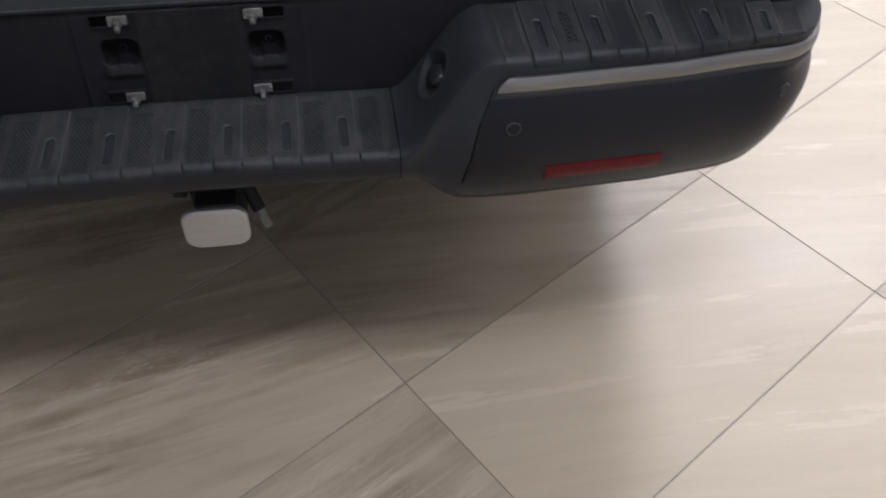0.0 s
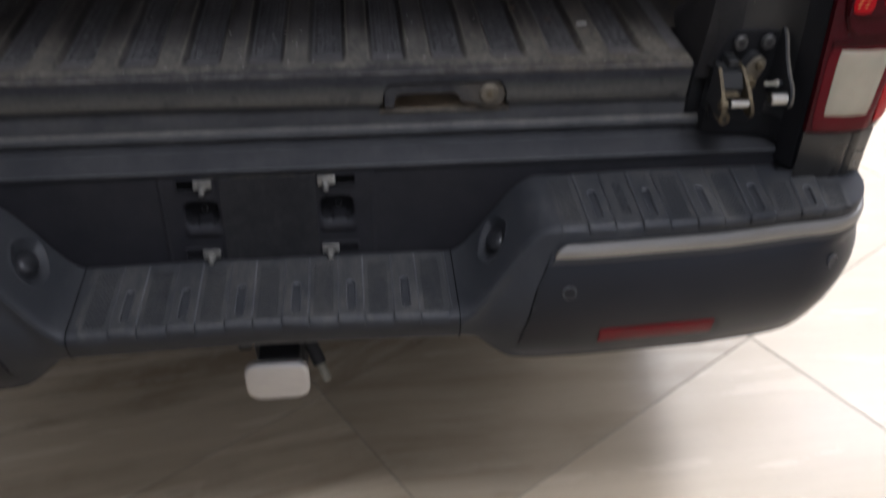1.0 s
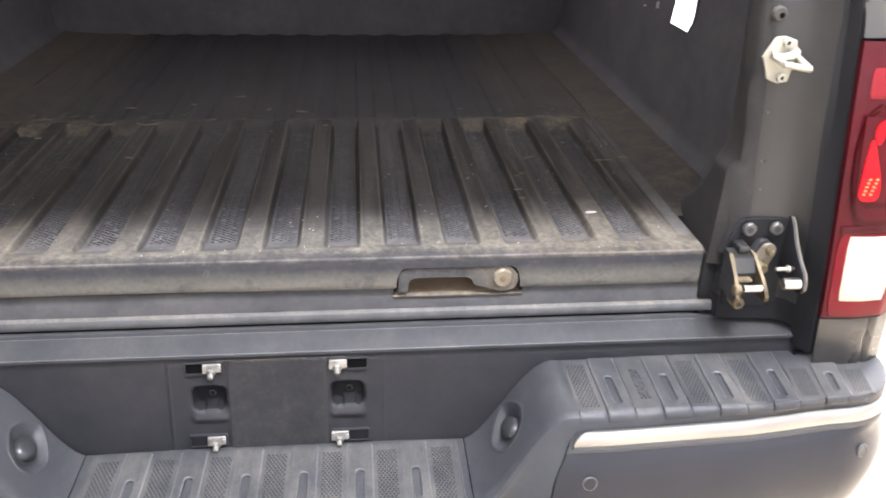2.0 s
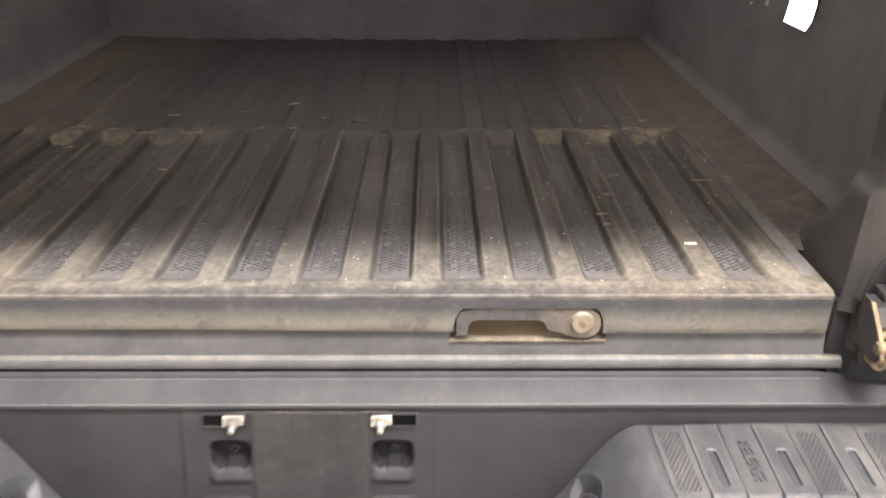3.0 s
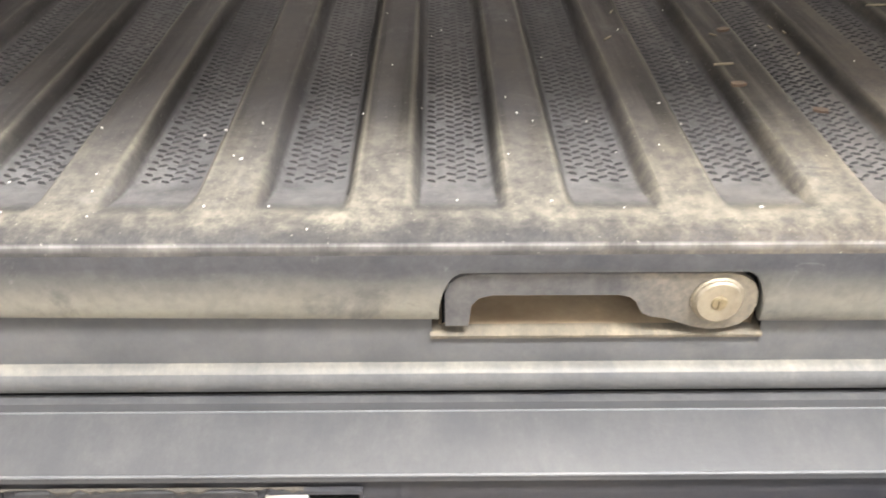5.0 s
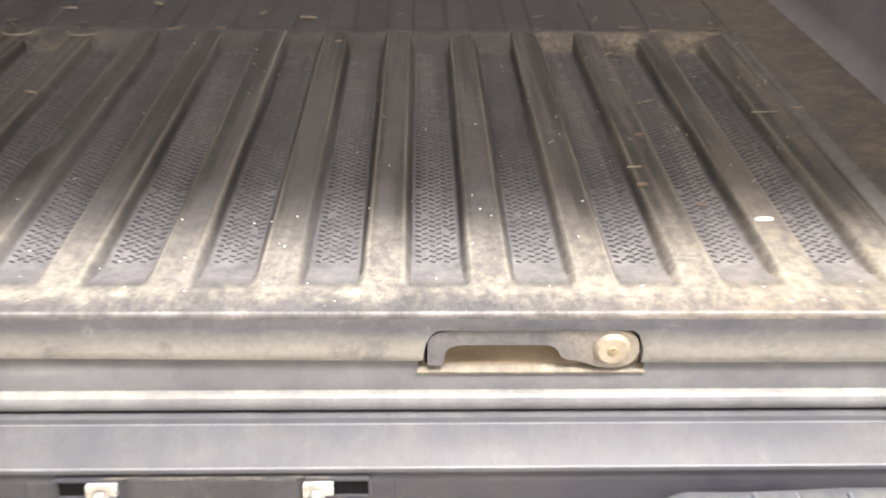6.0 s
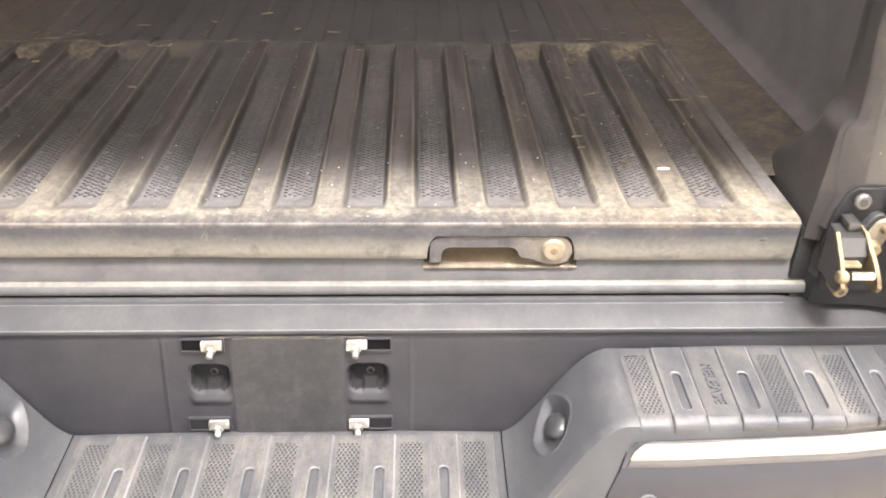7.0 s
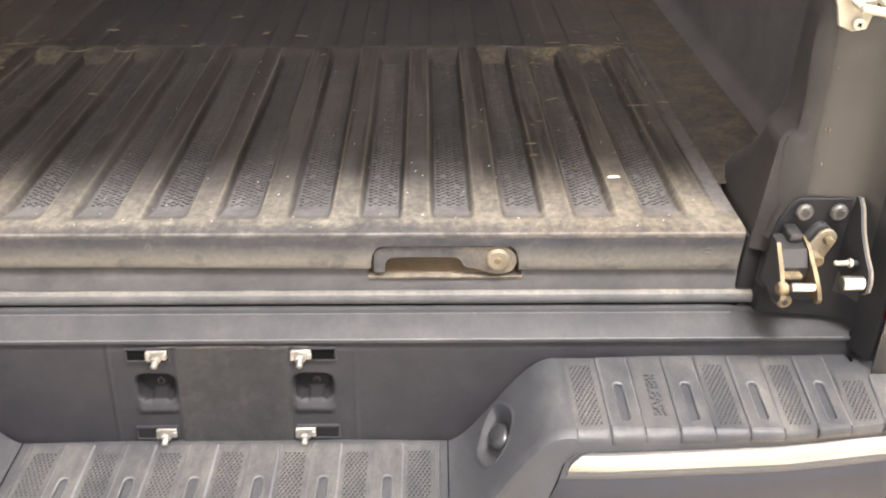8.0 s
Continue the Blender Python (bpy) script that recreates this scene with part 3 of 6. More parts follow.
MID = [(0.150, 0.606), (0.060, 0.606), (0.012, 0.606), (0.004, 0.602), (0.0, 0.594), (0.001, 0.586), (0.002, 0.578), (0.003, 0.573), (0.005, 0.567), (0.008, 0.561), (0.014, 0.556), (0.030, 0.551), (0.080, 0.550), (0.150, 0.556)]
OUT = [(0.176, 0.722), (0.090, 0.722), (0.052, 0.722), (0.042, 0.718), (0.037, 0.709), (0.035, 0.701), (0.022, 0.670), (0.016, 0.660), (0.003, 0.615), (0.0, 0.585), (0.004, 0.545), (0.018, 0.497), (0.050, 0.482), (0.150, 0.494)]


def bumper_frame(s):
    """Place and outward direction on the bumper's plan at s along it (right half)."""
    if s <= CORNER_X:
        y = lerp_table(PLAN, s)
        dy = (lerp_table(PLAN, s + 0.05) - lerp_table(PLAN, s - 0.05)) / 0.1 if s > 0.05 else 0.0
        return Vector((s, y, 0)), Vector((dy * 0.5, -1, 0)).normalized()
    a0 = -radians(84)
    c = Vector((CORNER_X, PLAN[-1][1], 0)) - CORNER_R * Vector((math.cos(a0), math.sin(a0), 0))
    a = min(a0 + (s - CORNER_X) / CORNER_R, 0.0)
    out = Vector((math.cos(a), math.sin(a), 0))
    more = max((s - CORNER_X) / CORNER_R + a0, 0.0) * CORNER_R
    return c + out * CORNER_R + Vector((0, more, 0)), out


def bumper_profile(s):
    """The profile (depth, z) at s, with the bottom rising towards the end."""
    f = smooth_step((s - 0.268) / 0.132) ** 0.88
    low = smooth_step((s - 0.268) / 0.09)
    rise = 0.0 if s < 0.74 else 0.115 * ((s - 0.74) / 0.23) ** 2.1
    rows = []
    for k, ((da, za), (db, zb)) in enumerate(zip(MID, OUT)):
        g = f if k < 7 else f + (low - f) * (k - 6) / 7
        d, z = da + (db - da) * g, za + (zb - za) * g
        if 2 <= k <= 4:
            d *= 1 - (0.32, 0.22, 0.10)[k - 2] * smooth_step((s - 0.46) / 0.28)
        if 2 <= k <= 6:
            d *= 1 - 0.55 * smooth_step((s - 0.77) / 0.13)
        if s > CORNER_X:
            d = min(d, CORNER_R * 0.97)
        if rise and z < 0.668:
            z += min(rise, 0.155) * (0.668 - z) / 0.172
        rows.append((d, z))
    return rows


def bumper_point(s, side, v, lift=0.0):
    """A point of the bumper's skin; v runs along the profile, lift outward."""
    at, out = bumper_frame(abs(s))
    rows = bumper_profile(abs(s))
    k = min(int(v), len(rows) - 2)
    f = v - k
    (da, za), (db, zb) = rows[k], rows[k + 1]
    d, z = da + (db - da) * f, za + (zb - za) * f
    n = Vector((za - zb, 0, da - db))
    n = n.normalized() if n.length else Vector((1, 0, 0))
    p = at - out * (d - n.x * lift) + Vector((0, 0, z + n.z * lift))
    return Vector((p.x * side, p.y, p.z))


LAMP_S, LAMP_V = 0.326, 0.62


def bumper_well(s, side, v):
    """The bumper's skin with the pointed well for the plate lamp sunk into its slope."""
    p = bumper_point(s, side, v)
    if v > 1.85 or not 0.27 < s < 0.41:
        return p
    deep = well_depth(s, v)
    return p + Vector((side * 0.70 * deep, 0, -0.70 * deep))


def well_depth(s, v):
    u, w = (s - LAMP_S) / 0.021, (v - LAMP_V) / 0.56
    r = (abs(u) ** 1.45 + abs(w) ** 1.45) ** (1 / 1.45)
    return 0.0085 * (1 - smooth_step((r - 0.50) / 0.50)) - 0.0012 * max(0.0, 1 - abs(r - 1.0) / 0.08)


STATIONS = [0.0, 0.1, 0.2, 0.262] + [0.268 + 0.0014 * k for k in range(100)] + [0.414, 0.43] + [0.45 + 0.02 * k for k in range(17)] + [0.79 + 0.02 * k for k in range(9)] + [1.0, 1.1, 1.25]


def skin(s0, s1, v0, v1, ns, nv, side, lift, thick, slant=None, crown=0.0):
    """A patch of the bumper's skin as a shell. slant(v) shifts where the row starts."""
    outer, inner = [], []
    for i in range(ns + 1):
        ro, ri = [], []
        for j in range(nv + 1):
            v = v0 + (v1 - v0) * j / nv
            a = s0 + (slant(j / nv) if slant else 0.0)
            s = a + (s1 - a) * i / ns
            edge = i in (0, ns) or j in (0, nv)
            ro.append(bumper_point(s, side, v, lift - (0.0012 if edge else 0.0) + crown * math.sin(math.pi * j / nv)))
            ri.append(bumper_point(s, side, v, lift - thick))
        outer.append(ro)
        inner.append(ri)
    bm = bmesh.new()
    rings = [ro + ri[::-1] for ro, ri in zip(outer, inner)]
    vs = add_loft(bm, rings, True)
    n = nv + 1
    for row in (vs[0], vs[-1]):
        for j in range(nv):
            bm.faces.new((row[j], row[j + 1], row[2 * n - 2 - j], row[2 * n - 1 - j]))
    return bm


def add_tread_lip(bm, x0, x1, y_out, z, lift):
    """The front of a tread, rolled over the rounded edge of the step."""
    cols = [(x0, -0.0012), (x0 + 0.0006, lift - 0.0008), (x0 + 0.0016, lift)] + [(x0 + (x1 - x0) * k / 4, lift) for k in (1, 2, 3)] + [(x1 - 0.0016, lift), (x1 - 0.0006, lift - 0.0008), (x1, -0.0012)]
    rows = []
    for x, h in cols:
        row = [Vector((x, y_out + 0.004, z + h))]
        for v, k in ((2.0, 1.0), (2.4, 1.0), (2.8, 0.95), (3.2, 0.8), (3.6, 0.45), (3.95, -0.3)):
            p = bumper_point(abs(x), 1 if x >= 0 else -1, v, h * k if h > 0 else h)
            row.append(Vector((p.x, p.y + min(0.0, y_out - bumper_point(abs(x), 1, 2.0).y), p.z)))
        rows.append(row)
    add_loft(bm, rows)


def tread_bar(x0, x1, y_in, z, slot, fan=0.0):
    """A raised bar of the step with a long slot, its front rolled over the edge."""
    bm = bmesh.new()
    lift = 0.0036
    top, deep = z + lift, 0.0042
    y_out = max(bumper_point(abs(x), 1, 2.0).y for x in (x0, x1))

    def at(x, y, q):
        return Vector((x + fan * (x0 - 0.41) * (y - y_out) / (y_in - y_out), y, q))

    cx, half = (x0 + x1) / 2, (x1 - x0) / 2
    s0, s1, r = slot[0], slot[1], 0.0056
    n = 6
    inner = [(cx + r * math.cos(radians(180 + 180 * k / n)), s0 + r + r * math.sin(radians(180 + 180 * k / n))) for k in range(n + 1)]
    inner += [(cx + r * math.cos(radians(180 * k / n)), s1 - r + r * math.sin(radians(180 * k / n))) for k in range(n + 1)]
    outer = [(cx - half, s0 + r)] + [(cx - half + 2 * half * k / (n - 2), y_out) for k in range(n - 1)] + [(cx + half, s0 + r)]
    outer += [(cx + half, s1 - r)] + [(cx + half - 2 * half * k / (n - 2), y_in) for k in range(n - 1)] + [(cx - half, s1 - r)]
    shrink = [(cx + (x - cx) * (1 - 0.0022 / half), y) for x, y in outer]
    mid = (s0 + s1) / 2
    rim = [(cx + (x - cx) * 1.26, mid + (y - mid) * 1.05) for x, y in inner]
    low = [(cx + (x - cx) * 0.80, mid + (y - mid) * 0.97) for x, y in inner]
    rings = [[at(x, y, q) for x, y in ring] for ring, q in ((outer, z - 0.002), (outer, top - 0.0016), (shrink, top), (rim, top + 0.0003), (inner, top - 0.0010), (low, top - deep))]
    for k, (lower, upper) in enumerate(zip(rings, rings[1:])):
        before = len(bm.faces)
        add_loft(bm, [lower, upper], True)
        bm.faces.ensure_lookup_table()
        for f in bm.faces[before:]:
            f.material_index = 2 if k in (1, 3) else 0
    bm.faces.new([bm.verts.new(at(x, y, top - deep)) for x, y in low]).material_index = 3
    add_tread_lip(bm, x0, x1, y_out, z, lift)
    return bm


def tread_pad(x0, x1, y_in, z, fan=0.0, dots=True):
    """A lower field of the step, pitted in a close pattern, its front rolled over the edge."""
    bm = bmesh.new()
    lift = 0.0014
    top = z + lift
    y_out = max(bumper_point(abs(x), 1, 2.0).y for x in (x0, x1))

    def at(x, y, q):
        return Vector((x + fan * (x0 - 0.41) * (y - y_out) / (y_in - y_out), y, q))

    if dots:
        pitch = 0.0054
        m, big, small = pitch * 0.866, pitch / 1.732, 0.0021
        turns = [radians(30 + 60 * k) for k in range(6)]
        a, b, c, d = x0 + 0.0025, x1 - 0.0025, y_out + 0.001, y_in - 0.006
        for j in range(int((d - c) / m)):
            for i in range(int((b - a) / pitch)):
                x, y = a + (i + 0.5 + 0.5 * (j % 2)) * pitch, c + (j + 0.5) * m
                rings = [[at(x + r * math.cos(t), y + r * math.sin(t), q) for t in turns] for r, q in ((big, top), (small, top), (small * 0.7, top - 0.0012))]
                vs = add_loft(bm, rings, True)
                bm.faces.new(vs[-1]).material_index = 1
        frame_parts = ((x0, a + pitch * 0.6, y_out, y_in), (b - pitch * 0.75, x1, y_out, y_in), (a, b, y_out, c + m * 0.6), (a, b, d - m * 1.6, y_in))
    else:
        frame_parts = ((x0, x1, y_out, y_in),)
    for k, (a, b, c, d) in enumerate(frame_parts):
        h = top + 0.0001 + 0.00005 * (k > 1)
        add_loft(bm, [[at(a, c, h), at(b, c, h)], [at(a, d, h), at(b, d, h)]])
    add_loft(bm, [[at(x0, y_out, z - 0.0005), at(x1, y_out, z - 0.0005)], [at(x0, y_in, z - 0.0005), at(x1, y_in, z - 0.0005)]])
    add_tread_lip(bm, x0, x1, y_out, z, lift)
    return bm


def build_bumper():
    bm = bmesh.new()
    fine_v = [0.0] + [0.02 + 0.02 * k for k in range(90)] + list(range(2, len(MID)))
    rows = [[bumper_well(s, -1, v) for v in fine_v] for s in STATIONS[:0:-1]] + [[bumper_well(s, 1, v) for v in fine_v] for s in STATIONS]
    add_loft(bm, rows)
    spans = [(a + b) / 2 for a, b in zip(STATIONS, STATIONS[1:])]
    spans = spans[::-1] + spans
    bm.faces.ensure_lookup_table()
    # deepest faces of the lamp well are coloured darker, painting its shade
    for i, q in enumerate(spans):
        for k in range(len(fine_v) - 1):
            if 0.29 < q < 0.37 and fine_v[k] < 1.6 and well_depth(q, (fine_v[k] + fine_v[k + 1]) / 2) > 0.0060:
                bm.faces[i * (len(fine_v) - 1) + k].material_index = 1
    me = finish("rear_bumper", bm, M_STEP)
    me.materials.append(M_LAMPCAP)
    bumper = new("rear_bumper", me)
    bumper.parent = truck
    tagged(bumper, "dark grey moulded plastic step bumper")
    # seams where the middle step meets the raised ends
    for side in (-1, 1):
        bm = bmesh.new()
        rows = [[bumper_point(s, side, v, 0.0016) for v in [k * 0.5 for k in range(22)]] for s in (0.2690, 0.2704)]
        add_loft(bm, rows)
        part("seam", bm, M_HOLE, bumper)
        panel = part("corner_panel", skin(0.352, 1.22, 5.85, 12.6, 40, 14, side, 0.0016, 0.004, lambda f: 0.040 * (1 - f) ** 1.4 - 0.012 * f), M_PAINT, bumper, "smooth dark painted corner of the bumper")
        part("chrome_strip", skin(0.402, 0.985, 4.85, 5.60, 44, 10, side, 0.0035, 0.006, lambda f: 0.026 * (1 - f) ** 2.2, 0.0028), M_CHROME, bumper, "narrow satin chrome strip")
        part("strip_bezel", skin(0.3985, 0.985, 5.58, 5.86, 44, 3, side, 0.0026, 0.006, lambda f: 0.004 * (1 - f)), M_BEZEL, bumper, "grey plastic bezel under the chrome strip")
        bm = bmesh.new()
        trail = [(0.62, 4.52), (0.50, 4.52), (0.44, 4.53), (0.421, 4.62), (0.408, 4.85), (0.397, 5.3), (0.389, 6.0), (0.378, 7.2), (0.368, 8.5), (0.357, 10.0), (0.346, 12.0)]
        add_loft(bm, [[bumper_point(s + 0.0011, side, v - 0.035, 0.0022), bumper_point(s - 0.0011, side, v + 0.035, 0.0022)] for s, v in trail])
        part("seam", bm, M_HOLE, bumper)
        # red reflector in its dark recess
        part("reflector_bezel", skin(0.472, 0.666, 9.35, 10.18, 12, 4, side, 0.0024, 0.006), M_BLACK, bumper)
        part("reflector", skin(0.476, 0.652, 9.45, 10.12, 12, 4, side, 0.0042, 0.006), M_REFLEX, bumper, "long red reflector")
        # round parking sensors
        for s, v in ((0.424, 7.55), (0.835, 7.6)):
            c, n = bumper_point(s, side, v, 0.0015), bumper_frame(s)[1]
            n = Vector((n.x * side, n.y, 0.12)).normalized()
            part("parking_sensor", tube(c - n * 0.006, c + n * 0.0012, 0.0088, n=28, chamfer=0.0006), M_PAINT, bumper, "small round parking sensor")
            bm = bmesh.new()
            turn = n.to_track_quat("Z", "Y").to_matrix()
            ring = [[c + turn @ Vector((q * math.cos(a), q * math.sin(a), h)) for a in [2 * math.pi * k / 28 for k in range(28)]] for q, h in ((0.0088, -0.001), (0.0088, 0.0015), (0.0094, 0.0019), (0.0102, 0.0015), (0.0106, -0.001))]
            add_loft(bm, ring, True)
            part("sensor_ring", bm, M_PALE_EDGE, bumper)
        # plate lamp in its well beside the step
        c = bumper_well(LAMP_S + 0.001, side, LAMP_V)
        n = Vector((-side * 0.70, -0.10, 0.70)).normalized()
        turn = n.to_track_quat("Z", "Y").to_matrix()
        rings = []
        for r, h in ((0.0180, -0.004), (0.0172, 0.003), (0.0150, 0.0068), (0.0100, 0.0092), (0.0040, 0.0100)):
            rings.append([c + turn @ Vector((r * 1.12 * math.cos(t), r * 0.92 * math.sin(t), h)) for t in [2 * math.pi * k / 28 for k in range(28)]])
        bm = bmesh.new()
        vs = add_loft(bm, rings, True)
        bm.faces.new(vs[-1])
        part("plate_lamp", bm, M_LAMPCAP, bumper, "dark domed plate lamp")
    # treads of the middle step
    y_in, z = -0.026, 0.606
    for k in range(6):
        x = (k - 2.5) * 0.0783
        part("tread_bar", tread_bar(x - 0.0190, x + 0.0190, y_in, z, (-0.1435, -0.0815)), M_TREAD, bumper)
    for k in range(7):
        x = (k - 3) * 0.0783
        part("tread_pad", tread_pad(x - 0.0203, x + 0.0203, y_in, z), M_TREAD, bumper)
    for side in (-1, 1):
        bm = bmesh.new()
        add_loft(bm, [[Vector((side * (0.2575 + u), y, z - 0.001 + h)) for y in (-0.148, y_in)] for u, h in ((-0.0032, 0), (-0.0020, 0.0034), (0.0020, 0.0034), (0.0032, 0))])
        part("end_rib", bm, M_TREAD, bumper)
    # treads of the raised ends
    edges = [0.411 + 0.0392 * k for k in range(12)]
    for side in (-1, 1):
        for k in range(11):
            x0, x1 = edges[k] + 0.0004, edges[k + 1] - 0.0004
            mid = (x0 + x1) / 2
            yi = lerp_table([(0.73, 0.001), (0.745, -0.030), (0.85, -0.038)], mid)
            if k % 2:
                bm = tread_bar(x0, x1, yi, 0.722, (-0.110, -0.046) if mid < 0.74 else (-0.102, -0.056), 0.045)
            else:
                bm = tread_pad(x0, x1, yi, 0.722, 0.045, dots=k != 2)
            if side < 0:
                bmesh.ops.scale(bm, vec=(-1, 1, 1), verts=bm.verts[:])
            part("tread_bar" if k % 2 else "tread_pad", bm, M_TREAD, bumper)
        letters = bpy.data.curves.new("lettering", "FONT")
        letters.body, letters.size, letters.extrude, letters.align_x, letters.align_y = "RELEASE", 0.0192, 0.0013, "CENTER", "CENTER"
        letters.offset = 0.0004
        ob = new("letters", letters)
        dg = bpy.context.evaluated_depsgraph_get()
        me = bpy.data.meshes.new_from_object(ob.evaluated_get(dg))
        bpy.data.objects.remove(ob)
        me.materials.clear()
        me.materials.append(M_STEP)
        ob = same_part("lettering", me, bumper, pose(side * 0.5115, -0.064, 0.7236, 0, 0, -91.5))
        tagged(ob, "raised letters reading RELEASE")
    return bumper


def panel_relief(x, z):
    """Depth out of the panel's plane: plate seat, its raised middle, and the two hand wells."""
    h = 0.0012 * (1 - smooth_step((abs(x - 0.003) - 0.1500) / 0.004)) + 0.0016 * max(0.0, 1 - abs(abs(x - 0.003) - 0.1525) / 0.0035)
    h += 0.0016 * (1 - smooth_step((abs(x - 0.003) - 0.066) / 0.010)) * smooth_step((z - 0.600) / 0.004)
    for c in (-0.0945, 0.1020):
        u, w = abs(x - c) / 0.0265, abs(z - 0.6815) / 0.0210
        r = (u ** 3.6 + w ** 3.6) ** (1 / 3.6)
        tongue = (1 - smooth_step((abs(x - c - 0.0025) - 0.0075) / 0.0035)) * (1 - smooth_step((z - 0.664) / 0.010))
        h -= 0.015 * (1 - smooth_step((r - 0.72) / 0.30)) * (1 - 0.75 * tongue)
        h += 0.0042 * math.exp(-((z - 0.6535) / 0.0062) ** 2) * (1 - smooth_step((abs(x - c) - 0.019) / 0.010))
    return h


def build_plate_panel():
    """The upright panel behind the step, with the seat for the plate and its four clips."""
    def on(u, v, w):
        return Vector((u, 0.010 - (0.733 - v) * 0.189 - w * 0.98, v - w * 0.18))

    xs = [-0.80, -0.5, -0.3, -0.2] + [-0.165 + 0.0016 * k for k in range(210)] + [0.2, 0.3, 0.5, 0.80]
    zs = [0.733 - 0.0018 * k for k in range(74)]
    rows = []
    for x in xs:
        row = [Vector((x, 0.030, 0.744)), Vector((x, 0.013, 0.741))] + [on(x, z, panel_relief(x, z)) for z in zs]
        rows.append(row + [Vector((x, -0.018, 0.585)), Vector((x, -0.004, 0.575))])
    bm = bmesh.new()
    add_loft(bm, rows)
    # deep faces of the hand wells are coloured darker, painting their shade
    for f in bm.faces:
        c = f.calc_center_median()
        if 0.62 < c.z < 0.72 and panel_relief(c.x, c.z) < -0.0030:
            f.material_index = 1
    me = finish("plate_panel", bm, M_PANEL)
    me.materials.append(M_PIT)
    panel = new("plate_panel", me)
    panel.parent = truck
    tagged(panel, "dark plastic panel above the bumper step")
    bm = bmesh.new()
    add_plate(bm, rounded(-0.066, 0.073, 0.6035, 0.738, 0.004), 0.003, on_lift(on, 0.0036), 0.0008)
    part("plate_rest", bm, M_PLATE, panel, "dusty grey raised middle of the plate seat")
    # dirt packed along the top and a paler lower edge
    bm = bmesh.new()
    rows = []
    for k in range(61):
        x = -0.086 + 0.185 * k / 60
        q = max(0.0003, 0.0007 + 0.0026 * noise.noise((x * 45, 2.0, 0)) + 0.0012 * noise.noise((x * 160, 7.0, 0)))
        rows.append([on(x, 0.7405 - q + d * q, 0.0030 + h * q) for d, h in ((-1.2, 0), (-0.6, 1), (0.5, 1.1), (1.2, 0))])
    add_loft(bm, rows)
    part("plate_ledge", bm, M_DIRTLINE, panel, "packed tan dirt along the plate's top edge")
    bm = bmesh.new()
    add_plate(bm, rounded(-0.060, 0.070, 0.6010, 0.6030, 0.0009), 0.003, on_lift(on, 0.0042), 0.0006)
    part("plate_edge", bm, M_LEDGE, panel)
    part("fleck", box(0.0085, 0.0105, -0.0265, -0.024, 0.6035, 0.6055), M_WHITE, panel)
    for sx, c in ((-1, -0.0945), (1, 0.1020)):
        bm = bmesh.new()
        ring = [2 * math.pi * k / 20 for k in range(20)]
        add_loft(bm, [[on(c + 0.0025 + q * math.cos(a), 0.6795 + q * math.sin(a), -0.0146 + w) for a in ring] for q, w in ((0.0048, 0.0), (0.0047, 0.0016), (0.0038, 0.0019), (0.0034, 0.0008))], True)
        part("well_bolt", bm, M_LAMPCAP, panel, "dark ringed bolt deep in the hand well")
        for z in (0.7300, 0.6195):
            out = 0.003 + sx * 0.1025
            bm = bmesh.new()
            ring_out, ring_in = rounded(out - 0.0272, out + 0.0272, z - 0.0105, z + 0.0090, 0.002), rounded(out - 0.0250, out + 0.0250, z - 0.0080, z + 0.0070, 0.001)
            add_loft(bm, [[on(u, v, w) for u, v in ring] for ring, w in ((ring_out, 0.0010), (ring_out, 0.0042), (ring_in, 0.0046), (ring_in, 0.0010))], True)
            part("slot_frame", bm, M_PANEL, panel)
            bm = bmesh.new()
            add_plate(bm, ring_in, 0.001, on_lift(on, 0.0024 if z > 0.7 else 0.0030))
            part("slot", bm, M_HOLE if z > 0.7 else M_PIT, panel)
            bm = bmesh.new()
            x = 0.001 + sx * 0.0885
            add_plate(bm, rounded(x - 0.0125, x + 0.0125, z - 0.0050, z + 0.0068, 0.0015), 0.003, on_lift(on, 0.0068), 0.0006)
            for e in (-1, 1):
                add_plate(bm, rounded(x + e * 0.0105 - 0.0022, x + e * 0.0105 + 0.0022, z - 0.0050 + 0.002 * (e > 0), z + 0.0068 - 0.003 * (e > 0), 0.001), 0.002, on_lift(on, 0.0086), 0.0004)
            part("clip", bm, M_ZINC, panel, "bright zinc spring nut")
            bm = bmesh.new()
            a = on(x - 0.001, z - 0.0030, 0.006)
            add_tube(bm, a, a + Vector((0, -0.0055, -0.0016)), 0.0066, n=6, chamfer=0.0010)
            add_tube(bm, a, a + Vector((0, -0.0135, -0.0042)), 0.0040, n=12, chamfer=0.0012)
            part("bolt", bm, M_ZINC, panel, "bright zinc bolt")
    return panel


def on_lift(on, lift):
    return lambda u, v, w: on(u, v, w + lift)


SILL_X = 0.656


